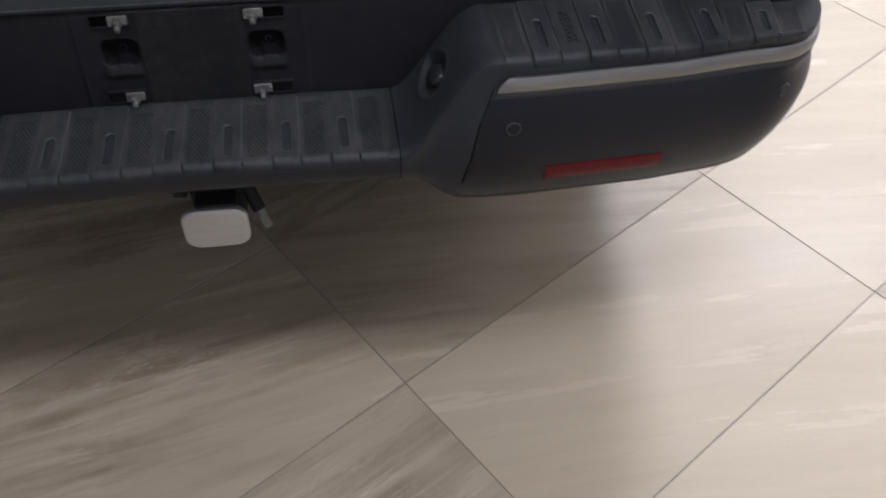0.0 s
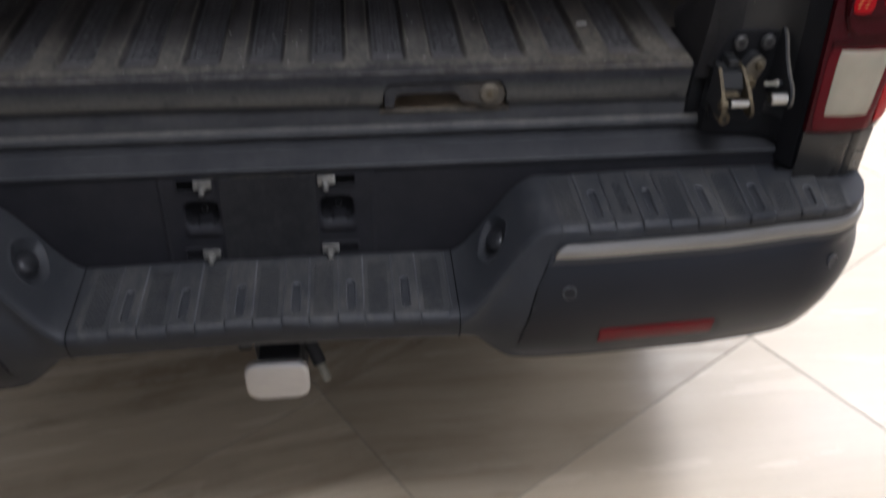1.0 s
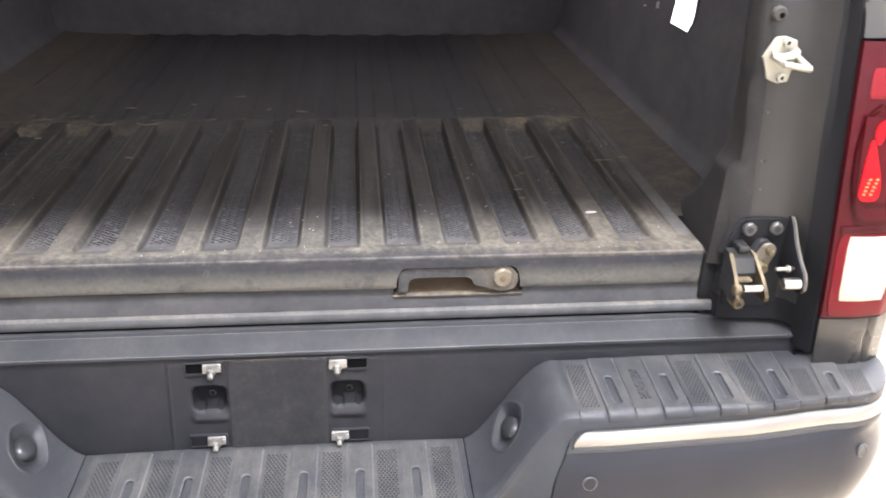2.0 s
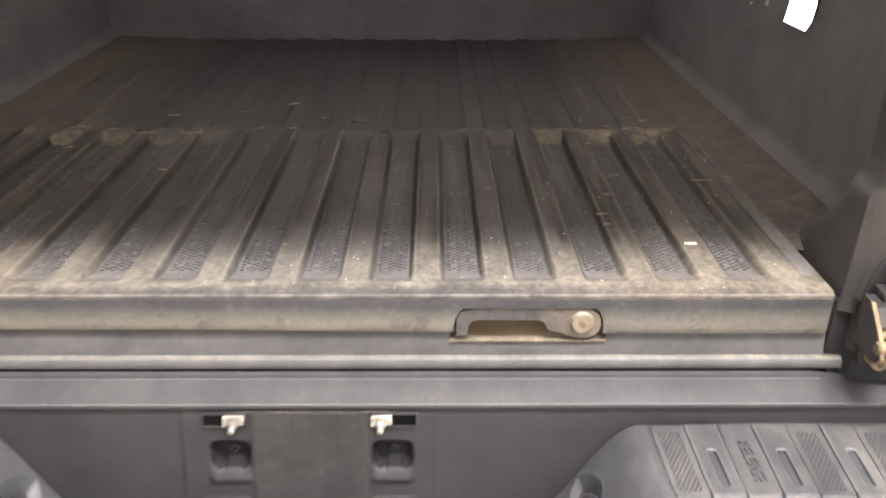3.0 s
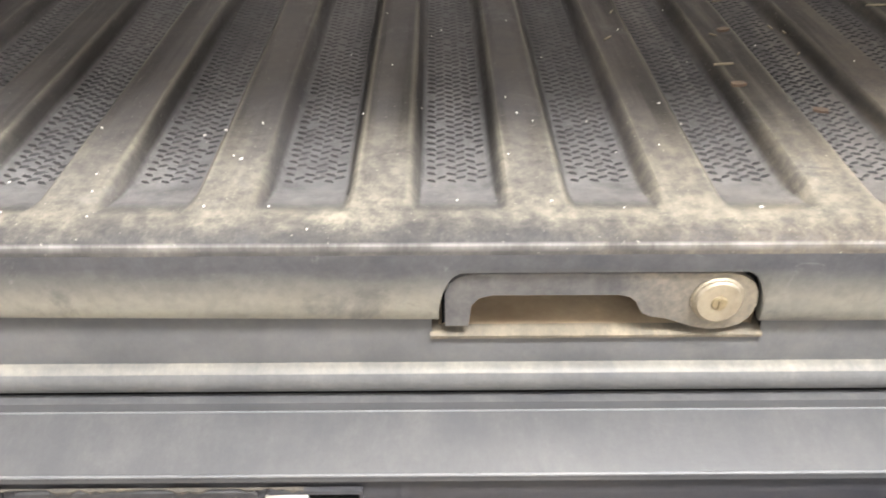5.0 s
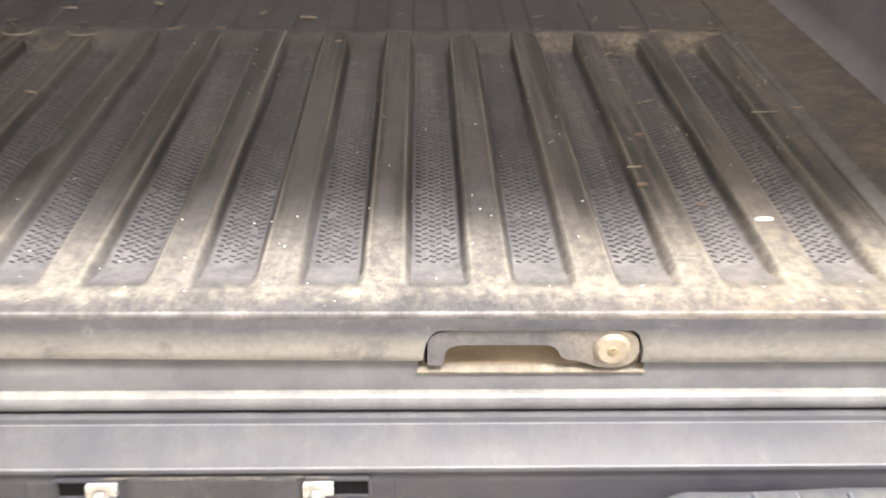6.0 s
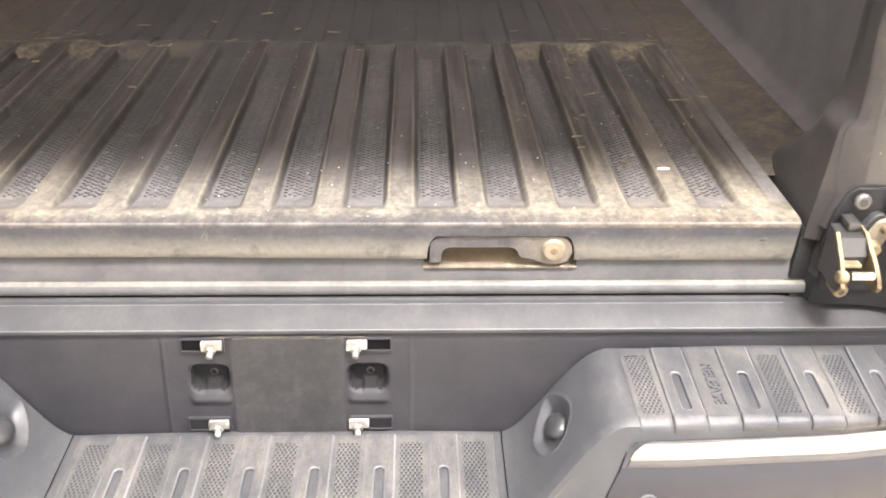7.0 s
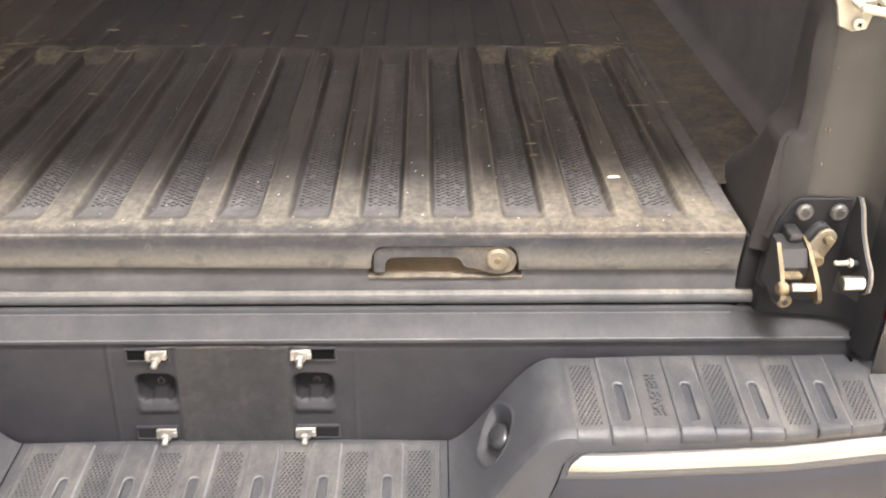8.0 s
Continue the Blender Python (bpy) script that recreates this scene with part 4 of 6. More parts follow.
def build_sill():
    """The sill under the bed opening: dark ledge, worn bright lip, gap and sloping trim."""
    bm = bmesh.new()
    tall = [(0.115, 0.8165), (0.078, 0.8165), (0.0715, 0.8150), (0.0680, 0.8110), (0.0655, 0.800), (0.0640, 0.7835)]
    low = [(0.115, 0.8020), (0.085, 0.8020), (0.0720, 0.8015), (0.0665, 0.8000), (0.0650, 0.796), (0.0640, 0.7835)]
    for a, b, prof in ((-SILL_X, 0.172, tall), (0.172, 0.363, low), (0.363, SILL_X, tall)):
        add_loft(bm, [[Vector((a + (b - a) * k / 4, y, z)) for y, z in prof] for k in range(5)])
    part("sill_ledge", bm, M_LEDGE, truck, "dark dusty ledge of the bed sill")
    for name, m, prof, label in (
        ("sill_lip", M_LIP, [(0.0660, 0.7842), (0.0615, 0.7842), (0.0580, 0.7834), (0.0562, 0.7820), (0.0660, 0.7812)], "pale worn lip along the bed sill"),
        ("sill_face", M_SILLFACE, [(0.0660, 0.7814), (0.0563, 0.7820), (0.0546, 0.7790), (0.0540, 0.7720), (0.0556, 0.7692), (0.0660, 0.7680)], "grey face below the sill lip"),
    ):
        bm = bmesh.new()
        add_loft(bm, [[Vector((x, y, z)) for y, z in prof] for x in (-SILL_X, -0.3, 0.0, 0.3, SILL_X)], True)
        part(name, bm, m, truck, label)
    bm = bmesh.new()
    prof = [(0.075, 0.7660), (0.058, 0.7652), (0.0512, 0.7638), (0.0492, 0.7588), (0.0110, 0.7504), (0.0082, 0.7484), (0.0078, 0.7450), (0.0185, 0.7405), (0.075, 0.7340)]
    rows = []
    for x in [-0.78 + 0.04 * k for k in range(40)]:
        dip = 0.005 * smooth_step((abs(x) - 0.64) / 0.03)
        rows.append([Vector((x, y + (0.010 * dip / 0.005 if k < 4 else 0), z - (dip if k < 4 else 0))) for k, (y, z) in enumerate(prof)])
    sill = part("sill_trim", solid_loft(rows), M_SILL, truck, "grey sloping plastic trim under the bed opening")
    # thin pale rods paint the highlights along the trim's edges
    for y, z, r, reach in ((0.0491, 0.7588, 0.0006, 0.63), (0.0088, 0.7490, 0.0009, 0.76)):
        part("worn_edge", tube((-reach, y, z), (reach, y, z), r, n=8), M_PALE_EDGE, sill, "pale thin line painting the highlight on the trim's edge")
    # solid black box in place of the shade under the lip
    part("gap", box(-0.64, 0.64, 0.058, 0.12, 0.755, 0.7690), M_HOLE, truck, "black filler painting the shade below the sill lip")


LID_X0, LID_X1, LID_Y0, LID_Y1 = -0.612, 0.631, 0.057, 0.715


def rib_height(x, y, y_end=0.088):
    """Height of the ribbed floor: ridges with sloping sides that run out into the lip."""
    t = (x - RIB_AT) / RIB_PITCH
    d = abs(t - round(t)) * RIB_PITCH
    side = 1 - smooth_step((d - RIB_HALF) / 0.0085)
    if x > 0.585 or x < -0.570:
        side = 1.0
    end = 1 - min(max((y - y_end) / (0.050 if y_end < 0.5 else 0.014), 0.0), 1.0)
    return VALLEY_Z + (RIDGE_Z - VALLEY_Z) * max(side, end)


def rib_columns(x0, x1):
    xs = [x0, x1]
    k = math.floor((x0 - RIB_AT) / RIB_PITCH)
    while RIB_AT + k * RIB_PITCH < x1 + RIB_PITCH:
        c = RIB_AT + k * RIB_PITCH
        xs += [c + s * o for s in (-1, 1) for o in (0.006, RIB_HALF - 0.0005, RIB_HALF + 0.002, RIB_HALF + 0.0045, RIB_HALF + 0.0065, RIB_HALF + 0.0090)]
        k += 1
    return sorted({round(x, 5) for x in xs if x0 <= x <= x1})


def tread_strip_mesh(y0, y1, half, worn):
    """Close rows of slanting lozenge studs, leaning in turn to either side, with shade painted on each near side."""
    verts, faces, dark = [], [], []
    pitch = 0.0084
    rng = random.Random(8)
    plan = ((-0.0042, 0), (-0.0012, -0.0007), (0.0012, -0.0007), (0.0042, 0), (0.0012, 0.0010), (-0.0012, 0.0010))
    for j in range(int((y1 - y0) / pitch)):
        for i in range(6):
            if rng.random() < 0.08:
                continue
            x = (i - 2.5) * half * 0.345 + rng.uniform(-0.0004, 0.0004)
            y = y0 + (j + (0.5 if i % 2 else 0.0)) * pitch + rng.uniform(-0.0005, 0.0005)
            a = radians((24 if i % 2 else -24) + rng.uniform(-8, 8))
            ca, sa, size = math.cos(a), math.sin(a), rng.uniform(0.85, 1.15)
            tall = 0.0015 * (1 - worn * smooth_step((y - 0.22) / 0.25))
            b = len(verts)
            for grow, h in ((1.0, 0.0), (0.50, tall)):
                for u, v in plan:
                    u, v = u * size * grow, v * size * grow + (0.0006 if h else 0.0)
                    verts.append((x + u * ca - v * sa, y + u * sa + v * ca, h))
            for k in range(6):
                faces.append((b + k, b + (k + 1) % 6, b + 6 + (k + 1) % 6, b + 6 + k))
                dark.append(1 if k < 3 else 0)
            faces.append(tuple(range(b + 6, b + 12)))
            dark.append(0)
    me = bpy.data.meshes.new("tread_strip")
    me.from_pydata(verts, [], faces)
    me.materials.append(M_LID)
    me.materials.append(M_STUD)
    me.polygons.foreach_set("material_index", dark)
    return me


def build_lid():
    """The trunk lid in the bed floor, with its ribbed top, front face and handle."""
    ys = [LID_Y0 + 0.010, 0.075, 0.087, 0.089, 0.105, 0.120, 0.136, 0.140, 0.2, 0.3, 0.4, 0.5, 0.6, 0.65, 0.685, 0.692, 0.70, 0.708, LID_Y1]
    xs = rib_columns(LID_X0, LID_X1)
    bm = bmesh.new()
    rows = []
    for x in xs:
        row = [Vector((x, y, rib_height(x, y) + 0.0006 * noise.noise((x * 9, y * 5, 3.1)))) for y in ys]
        row = [Vector((x, 0.0590, 0.8640)), Vector((x, 0.0596, 0.8695)), Vector((x, 0.0622, 0.8724))] + row
        rows.append(row)
    add_loft(bm, rows)
    lid = part("trunk_lid", bm, M_LID, truck, "ribbed grey plastic trunk lid under tan dust")

    def hang(x, z):
        """The face reaches a little lower toward the lid's latch side."""
        return -0.0060 * min(max((x + 0.13) / 0.51, 0.0), 1.0) * smooth_step((0.852 - z) / 0.030)

    # front face, cut out round the handle
    hx0, hx1 = 0.176, 0.3585
    prof = [(0.0590, 0.8640), (0.0592, 0.858), (0.0595, 0.852), (0.0606, 0.830), (0.0613, 0.8240), (0.0625, 0.8212), (0.0665, 0.8208)]
    cut = [(0.0590, 0.8640), (0.0592, 0.8600), (0.0594, 0.8565), (0.0596, 0.8540), (0.0600, 0.8515), (0.074, 0.8520), (0.085, 0.8525)]
    bm = bmesh.new()
    for a, b, table in ((LID_X0, hx0, prof), (hx1, LID_X1, prof), (hx0 + 0.014, hx1 - 0.014, cut)):
        add_loft(bm, [[Vector((a + (b - a) * k / 12, y, z + hang(a + (b - a) * k / 12, z))) for y, z in table] for k in range(13)])
    for a, b in ((hx0, hx0 + 0.014), (hx1, hx1 - 0.014)):
        rows = []
        for k in range(9):
            f = k / 8
            x = a + (b - a) * (1 - math.cos(f * math.pi / 2))
            rows.append([Vector((x, y + (yc - y) * math.sin(f * math.pi / 2), z + hang(x, z) + (zc - z - hang(x, z)) * math.sin(f * math.pi / 2))) for (y, z), (yc, zc) in zip(prof, cut)])
        add_loft(bm, rows)
    part("front_face", bm, M_LIDFACE, lid, "grey plastic front edge of the lid with dust smears")
    for x in (LID_X0, LID_X1):
        s = 1 if x > 0 else -1
        bm = bmesh.new()
        add_box(bm, x - 0.004 * s, x - 0.0005 * s, 0.069, LID_Y1, 0.822, 0.868, 0.001)
        part("side_flange", bm, M_LIDFACE, lid)
    # handle: a plate with a finger opening and the lock
    plate = [(0.1795, 0.812), (0.1795, 0.836), (0.1815, 0.8425), (0.1865, 0.8468), (0.1935, 0.8490), (0.270, 0.8492), (0.336, 0.8490), (0.3445, 0.8472), (0.351, 0.8425), (0.3545, 0.836), (0.3555, 0.826), (0.353, 0.8175), (0.348, 0.812), (0.340, 0.8092), (0.331, 0.8086), (0.321, 0.8105), (0.313, 0.8138), (0.305, 0.8168), (0.297, 0.8180), (0.2915, 0.8205), (0.289, 0.8245), (0.287, 0.829), (0.283, 0.8325), (0.277, 0.8340), (0.206, 0.8342), (0.1985, 0.832), (0.1945, 0.827), (0.1930, 0.812)]

    def face(u, v, w):
        return Vector((u, 0.0622 + (0.852 - v) * 0.03 - w, v))

    bm = bmesh.new()
    rings = [[face(u, v, w) for u, v in plate] for w in (-0.006, 0.0)]
    vs = add_loft(bm, rings, True)
    bm.faces.new(vs[-1])
    bm.faces.new(vs[0][::-1])
    # black strip behind the plate's rim paints the shade of its gap
    gap = bmesh.new()
    rim = plate[:12]
    add_loft(gap, [[face(0.265 + (u - 0.265) * (1 + q), 0.828 + (v - 0.828) * (1 + 4 * q), -0.0035) for u, v in rim] for q in (-0.03, 0.024)])
    part("handle_gap", gap, M_HOLE, lid, "black strip painting the shade round the lid handle")
    part("handle", bm, M_HANDLE, lid, "grey plastic lid handle")
    bm = bmesh.new()
    hollow = ((0.086, 0.850), (0.124, 0.846), (0.130, 0.824), (0.112, 0.8085), (0.071, 0.8055))
    add_loft(bm, [[Vector((x, y, z)) for y, z in hollow] for x in (hx0, 0.2, 0.3, hx1)])
    for x in (hx0, hx1):
        bm.faces.new([bm.verts.new((x, y, z)) for y, z in ((0.070, 0.850),) + hollow[1:]])
    part("finger_recess", bm, M_TAN, lid, "tan dusty hollow behind the lid handle")
    bm = bmesh.new()
    prof = [(0.085, 0.8055), (0.0690, 0.8057), (0.0634, 0.8044), (0.0638, 0.8022), (0.085, 0.8005)]
    add_loft(bm, [[Vector((x, y, z)) for y, z in prof] for x in (hx0 - 0.005, 0.22, 0.29, hx1 + 0.005)], True)
    part("recess_lip", bm, M_RECLIP, lid, "pale dusty lip below the lid handle")
    c = Vector((0.3320, 0.0640, 0.8312))
    d = Vector((0, -1, 0.06)).normalized()
    bm = bmesh.new()
    add_tube(bm, c, c + d * 0.004, 0.0148, n=32, chamfer=0.0010)
    add_tube(bm, c + d * 0.003, c + d * 0.0062, 0.0134, n=32, chamfer=0.0012)
    part("lock", bm, M_BRASS, lid, "worn round brass-coloured lock")
    bm = bmesh.new()
    add_tube(bm, c + d * 0.005, c + d * 0.0072, 0.0046, n=20, chamfer=0.0006)
    add_box(bm, c.x - 0.0008, c.x + 0.0008, c.y - 0.0082, c.y - 0.004, c.z - 0.0030, c.z + 0.0030)
    part("keyhole", bm, M_RUST, lid)
    for z in (0.842, 0.8475):
        part("mark", box(0.586, 0.593, 0.0585, 0.0610, z - 0.0008, z + 0.0008), M_LIDFACE, lid)
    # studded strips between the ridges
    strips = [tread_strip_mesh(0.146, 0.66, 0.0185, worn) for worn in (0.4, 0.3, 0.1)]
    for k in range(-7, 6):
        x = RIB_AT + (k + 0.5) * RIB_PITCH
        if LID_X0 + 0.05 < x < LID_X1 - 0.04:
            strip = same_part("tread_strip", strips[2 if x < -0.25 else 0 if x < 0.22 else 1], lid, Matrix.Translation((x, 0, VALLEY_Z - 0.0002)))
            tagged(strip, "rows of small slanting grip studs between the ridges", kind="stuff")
    # hinge edge: lumpy dirt that thins out toward the middle, with two open notches
    bm = bmesh.new()
    rows = []
    for k in range(241):
        x = LID_X0 + (LID_X1 - LID_X0) * k / 240
        rough_h = 0.003 * noise.noise((x * 30, 0.3, 0)) + 0.0018 * noise.noise((x * 110, 5.3, 0))
        h = 0.0005 + rough_h + 0.0022 * smooth_step((x - 0.38) / 0.04) * (1 - smooth_step((x - 0.60) / 0.02)) + 0.002 * smooth_step((-0.25 - x) / 0.05)
        for c0 in (-0.392, -0.302):
            h -= 0.008 * max(0.0, 1 - ((x - c0) / 0.020) ** 2)
        j = 0.012 * noise.noise((x * 15, 4.2, 0)) + 0.004 * noise.noise((x * 60, 1.2, 0))
        rows.append([Vector((x, 0.660 + j, rib_height(x, 0.66) - 0.0010)), Vector((x, 0.684 + j, 0.5 * rib_height(x, 0.68) + 0.5 * (0.870 + h))), Vector((x, 0.702 + j, 0.871 + h)), Vector((x, 0.714 + 0.6 * j, 0.8725 + h)), Vector((x, 0.724 + j, 0.871 + 0.6 * h)), Vector((x, 0.742, 0.862))])
    add_loft(bm, rows)
    part("hinge_bead", bm, M_BEAD, lid, "uneven dusty edge at the lid's hinge")
    for c0 in (-0.392, -0.302):
        rows = []
        for k in range(13):
            a = radians(180 + 15 * k)
            p = Vector((c0 + 0.021 * math.cos(a), 0.703 + 0.016 * math.sin(a), 0.8735))
            rows.append([p + Vector((0.002 * q * math.cos(a), 0.002 * q * math.sin(a), 0.0016 * h)) for q, h in ((-1, -1), (0, 1), (1, -1))])
        bm = bmesh.new()
        add_loft(bm, rows)
        part("notch_rim", bm, M_RECLIP, lid, "tan dusty rim of a notch in the hinge edge")
        # a dark box fills each notch in place of its shade
        part("notch", box(c0 - 0.016, c0 + 0.016, 0.696, 0.716, 0.868, 0.8726, 0.003), M_PIT, lid)
    return lid


def build_bed():
    """The bed beyond the lid: floor, walls, wheel boxes and the cover above."""
    bm = bmesh.new()
    xs = rib_columns(-0.76, 0.76)
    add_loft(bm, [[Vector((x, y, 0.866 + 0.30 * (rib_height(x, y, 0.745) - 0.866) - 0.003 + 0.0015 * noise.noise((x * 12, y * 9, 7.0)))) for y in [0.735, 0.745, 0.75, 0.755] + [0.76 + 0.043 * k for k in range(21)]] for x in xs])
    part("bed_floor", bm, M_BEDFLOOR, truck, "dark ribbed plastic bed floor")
    for side in (-1, 1):
        bm = bmesh.new()
        add_loft(bm, [[Vector((side * x, y, z)) for x, z in ((0.735, 0.874), (0.752, 0.884), (0.762, 0.90), (0.785, 1.36))] for y in (0.14, 0.30, 0.74, 1.0, 1.62)])
        part("bed_side", bm, M_LINER, truck, "dark plastic lining of the bed side")
        bm = bmesh.new()
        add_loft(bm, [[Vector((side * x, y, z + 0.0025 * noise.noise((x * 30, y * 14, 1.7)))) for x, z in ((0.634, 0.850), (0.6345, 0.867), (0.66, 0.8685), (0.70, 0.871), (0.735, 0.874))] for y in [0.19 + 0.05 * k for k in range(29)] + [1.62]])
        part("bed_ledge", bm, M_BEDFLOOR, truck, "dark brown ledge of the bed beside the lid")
        # block of lining beside the opening: a foot that spreads over the floor, a ledge, set back above
        base = [(0.656, 0.050), (0.637, 0.058), (0.639, 0.095), (0.641, 0.135), (0.645, 0.180), (0.650, 0.214), (0.662, 0.255), (0.680, 0.285), (0.705, 0.314), (0.765, 0.362)]
        over = [(0.656, 0.050), (0.643, 0.056), (0.6435, 0.070), (0.644, 0.085), (0.6455, 0.100), (0.649, 0.113), (0.657, 0.124), (0.672, 0.134), (0.700, 0.142), (0.790, 0.152)]
        rows = []
        for z in (0.850, 0.868, 0.880, 0.895, 0.912, 0.930, 0.950, 0.970, 0.985, 0.996):
            f = min(1.0, max(0.0, (z - 0.866) / 0.125)) ** 0.72
            rows.append([Vector((side * (xa + (xb - xa) * f), ya + (yb - ya) * f, z + 0.001 * noise.noise((xa * 40, ya * 30, z * 20)))) for (xa, ya), (xb, yb) in zip(base, over)])
        for z, dx in ((1.003, 0.004), (1.012, 0.010), (1.030, 0.0125), (1.12, 0.012), (1.25, 0.010), (1.36, 0.006)):
            rows.append([Vector((side * (x + dx * (k > 0)), y - 0.3 * dx * (y > 0.08), z)) for k, (x, y) in enumerate(over)])
        bm = bmesh.new()
        add_loft(bm, rows)
        part("side_liner", bm, M_BLOCK, truck, "scuffed grey plastic lining beside the bed opening")
        part("corner_seal", box(min(side * 0.6345, side * 0.662), max(side * 0.6345, side * 0.662), 0.060, 0.082, 0.786, 0.864, 0.004), M_GUTTER, truck)
        # its rear edge, a chamfered band
        bm = bmesh.new()
        rows = []
        for z, a, b in ((0.872, 0.648, 0.655), (0.905, 0.652, 0.668), (0.933, 0.651, 0.683), (0.992, 0.647, 0.678), (1.001, 0.650, 0.677), (1.010, 0.657, 0.676), (1.04, 0.657, 0.675), (1.106, 0.651, 0.672), (1.14, 0.650, 0.668), (1.36, 0.632, 0.645)):
            rows.append([Vector((side * q, y, z)) for q, y in ((a, 0.075), (a + 0.001, 0.052), ((a + b) / 2, 0.043), (b, 0.041), (b + 0.002, 0.060))])
        add_loft(bm, rows)
        part("liner_edge", bm, M_TRIM, truck)
    # lit cargo lamp in the right-hand lining, behind a rounded rim
    outline = [(0.690, 1.080), (0.592, 1.080), (0.574, 1.100), (0.566, 1.125), (0.567, 1.155), (0.577, 1.190), (0.600, 1.215), (0.640, 1.222), (0.662, 1.205), (0.667, 1.165), (0.674, 1.125), (0.684, 1.096)]
    cy, cz = 0.622, 1.150
    rows = []
    for grow, x in ((1.025, 0.782), (1.020, 0.7690), (1.00, 0.7685), (0.985, 0.782)):
        rows.append([Vector((x, cy + (y - cy) * grow, cz + (z - cz) * grow)) for y, z in outline])
    bm = bmesh.new()
    add_loft(bm, rows, True)
    lamp = part("cargo_lamp", bm, M_LINER, truck, "cargo lamp glowing white in a dark rim")
    bm = bmesh.new()
    bm.faces.new([bm.verts.new((0.7700, cy + (y - cy) * 0.995, cz + (z - cz) * 0.995)) for y, z in outline])
    part("lamp_lens", bm, M_GLOW, lamp, "glowing white lens")
    # tiny white boxes paint two bright marks, like a screw's glint
    for y, z, h in ((0.779, 1.100, 0.007), (0.86, 1.085, 0.002)):
        part("scuff", box(0.768, 0.7725, y - 0.0025, y + 0.0025, z - h, z + h, 0.0006), M_WHITE, truck)
    part("bed_front", box(-0.80, 0.80, 1.62, 1.66, 0.70, 1.36), M_LINER, truck, "dark front wall of the bed")
    # unseen cover and bow, put here to cast the lid's shadow edge
    bm = bmesh.new()
    add_loft(bm, [[Vector((x, y, 1.385 + 0.012 * math.cos(x * 1.7) + 0.002 * noise.noise((x * 4, y * 4, 0)))) for x in [-0.86 + 0.172 * k for k in range(11)]] for y in [0.014 + 0.168 * k for k in range(11)]])
    part("bed_cover", bm, M_COVER, truck, "unseen black cover over the bed that shades the lid")
    part("cover_bow", box(-0.86, 0.86, 0.008, 0.034, 1.366, 1.384, 0.004), M_BLACK, truck)
    part("underbody", box(-0.80, 0.80, 0.10, 5.0, 0.33, 0.70, 0.03), M_VOID, truck, "dark underside of the truck")
    # unseen boxes added to keep low light off the floor beneath
    part("under_blocker", box(-0.66, 0.66, 0.45, 4.6, 0.17, 0.36, 0.03), M_VOID, truck, "unseen dark box under the truck that blocks light")
    for side in (-1, 1):
        part("side_blocker", box(min(side * 0.64, side * 0.93), max(side * 0.64, side * 0.93), 1.42, 3.68, 0.15, 0.34, 0.03), M_VOID, truck)
    part("front_blocker", box(-0.80, 0.80, 4.85, 5.0, 0.10, 0.40, 0.03), M_VOID, truck)
    part("rear_panel", box(-0.78, 0.78, 0.07, 0.11, 0.55, 0.80), M_VOID, truck)


# corner of the body in plan: from the jamb's edge round to the side
REAR = [(0.0, -0.030), (0.045, -0.034), (0.085, -0.030), (0.112, -0.016), (0.132, 0.010), (0.143, 0.050), (0.150, 0.12), (0.155, 0.25), (0.165, 0.60), (0.17, 1.75)]


def rear_point(side, z, v, lift=0.0):
    """A point on the rear corner at height z; v counts along its plan."""
    x0 = 0.781 - 0.055 * (z - 0.80)
    k = min(int(v), len(REAR) - 2)
    f = v - k
    (ua, ya), (ub, yb) = REAR[k], REAR[k + 1]
    u, y = ua + (ub - ua) * f, ya + (yb - ya) * f
    t = Vector((ub - ua, yb - ya)).normalized()
    grow = 1.0 + 0.25 * smooth_step((z - 0.74) / 0.3)
    lean = 0.05 * max(0.0, z - 0.85) + 5.0 * max(0.0, z - 1.196) ** 2
    return Vector((side * (x0 + u * grow + t.y * lift), y - t.x * lift + lean, z))


def rear_patch(side, z0, z1, v0, v1, lift, thick=0.004, nz=10, nv=12, slope0=0.0, slope1=0.0, curve=0.0):
    def ring(z, f):
        out = []
        for j in range(nv + 1):
            c = curve * (max(0.0, abs(2 * f - 1) - 0.6) / 0.4) ** 2
            v = v0 + c + (v1 - v0 - 2 * c) * j / nv
            q = z + (slope0 * (1 - f) + slope1 * f) * j / nv
            e = 0.0015 if j in (0, nv) or f in (0, 1) else 0.0
            out.append((rear_point(side, q, v, lift - e), rear_point(side, q, v, lift - thick)))
        return [a for a, _ in out] + [b for _, b in out[::-1]]
    return solid_loft([ring(z0 + (z1 - z0) * k / nz, k / nz) for k in range(nz + 1)])


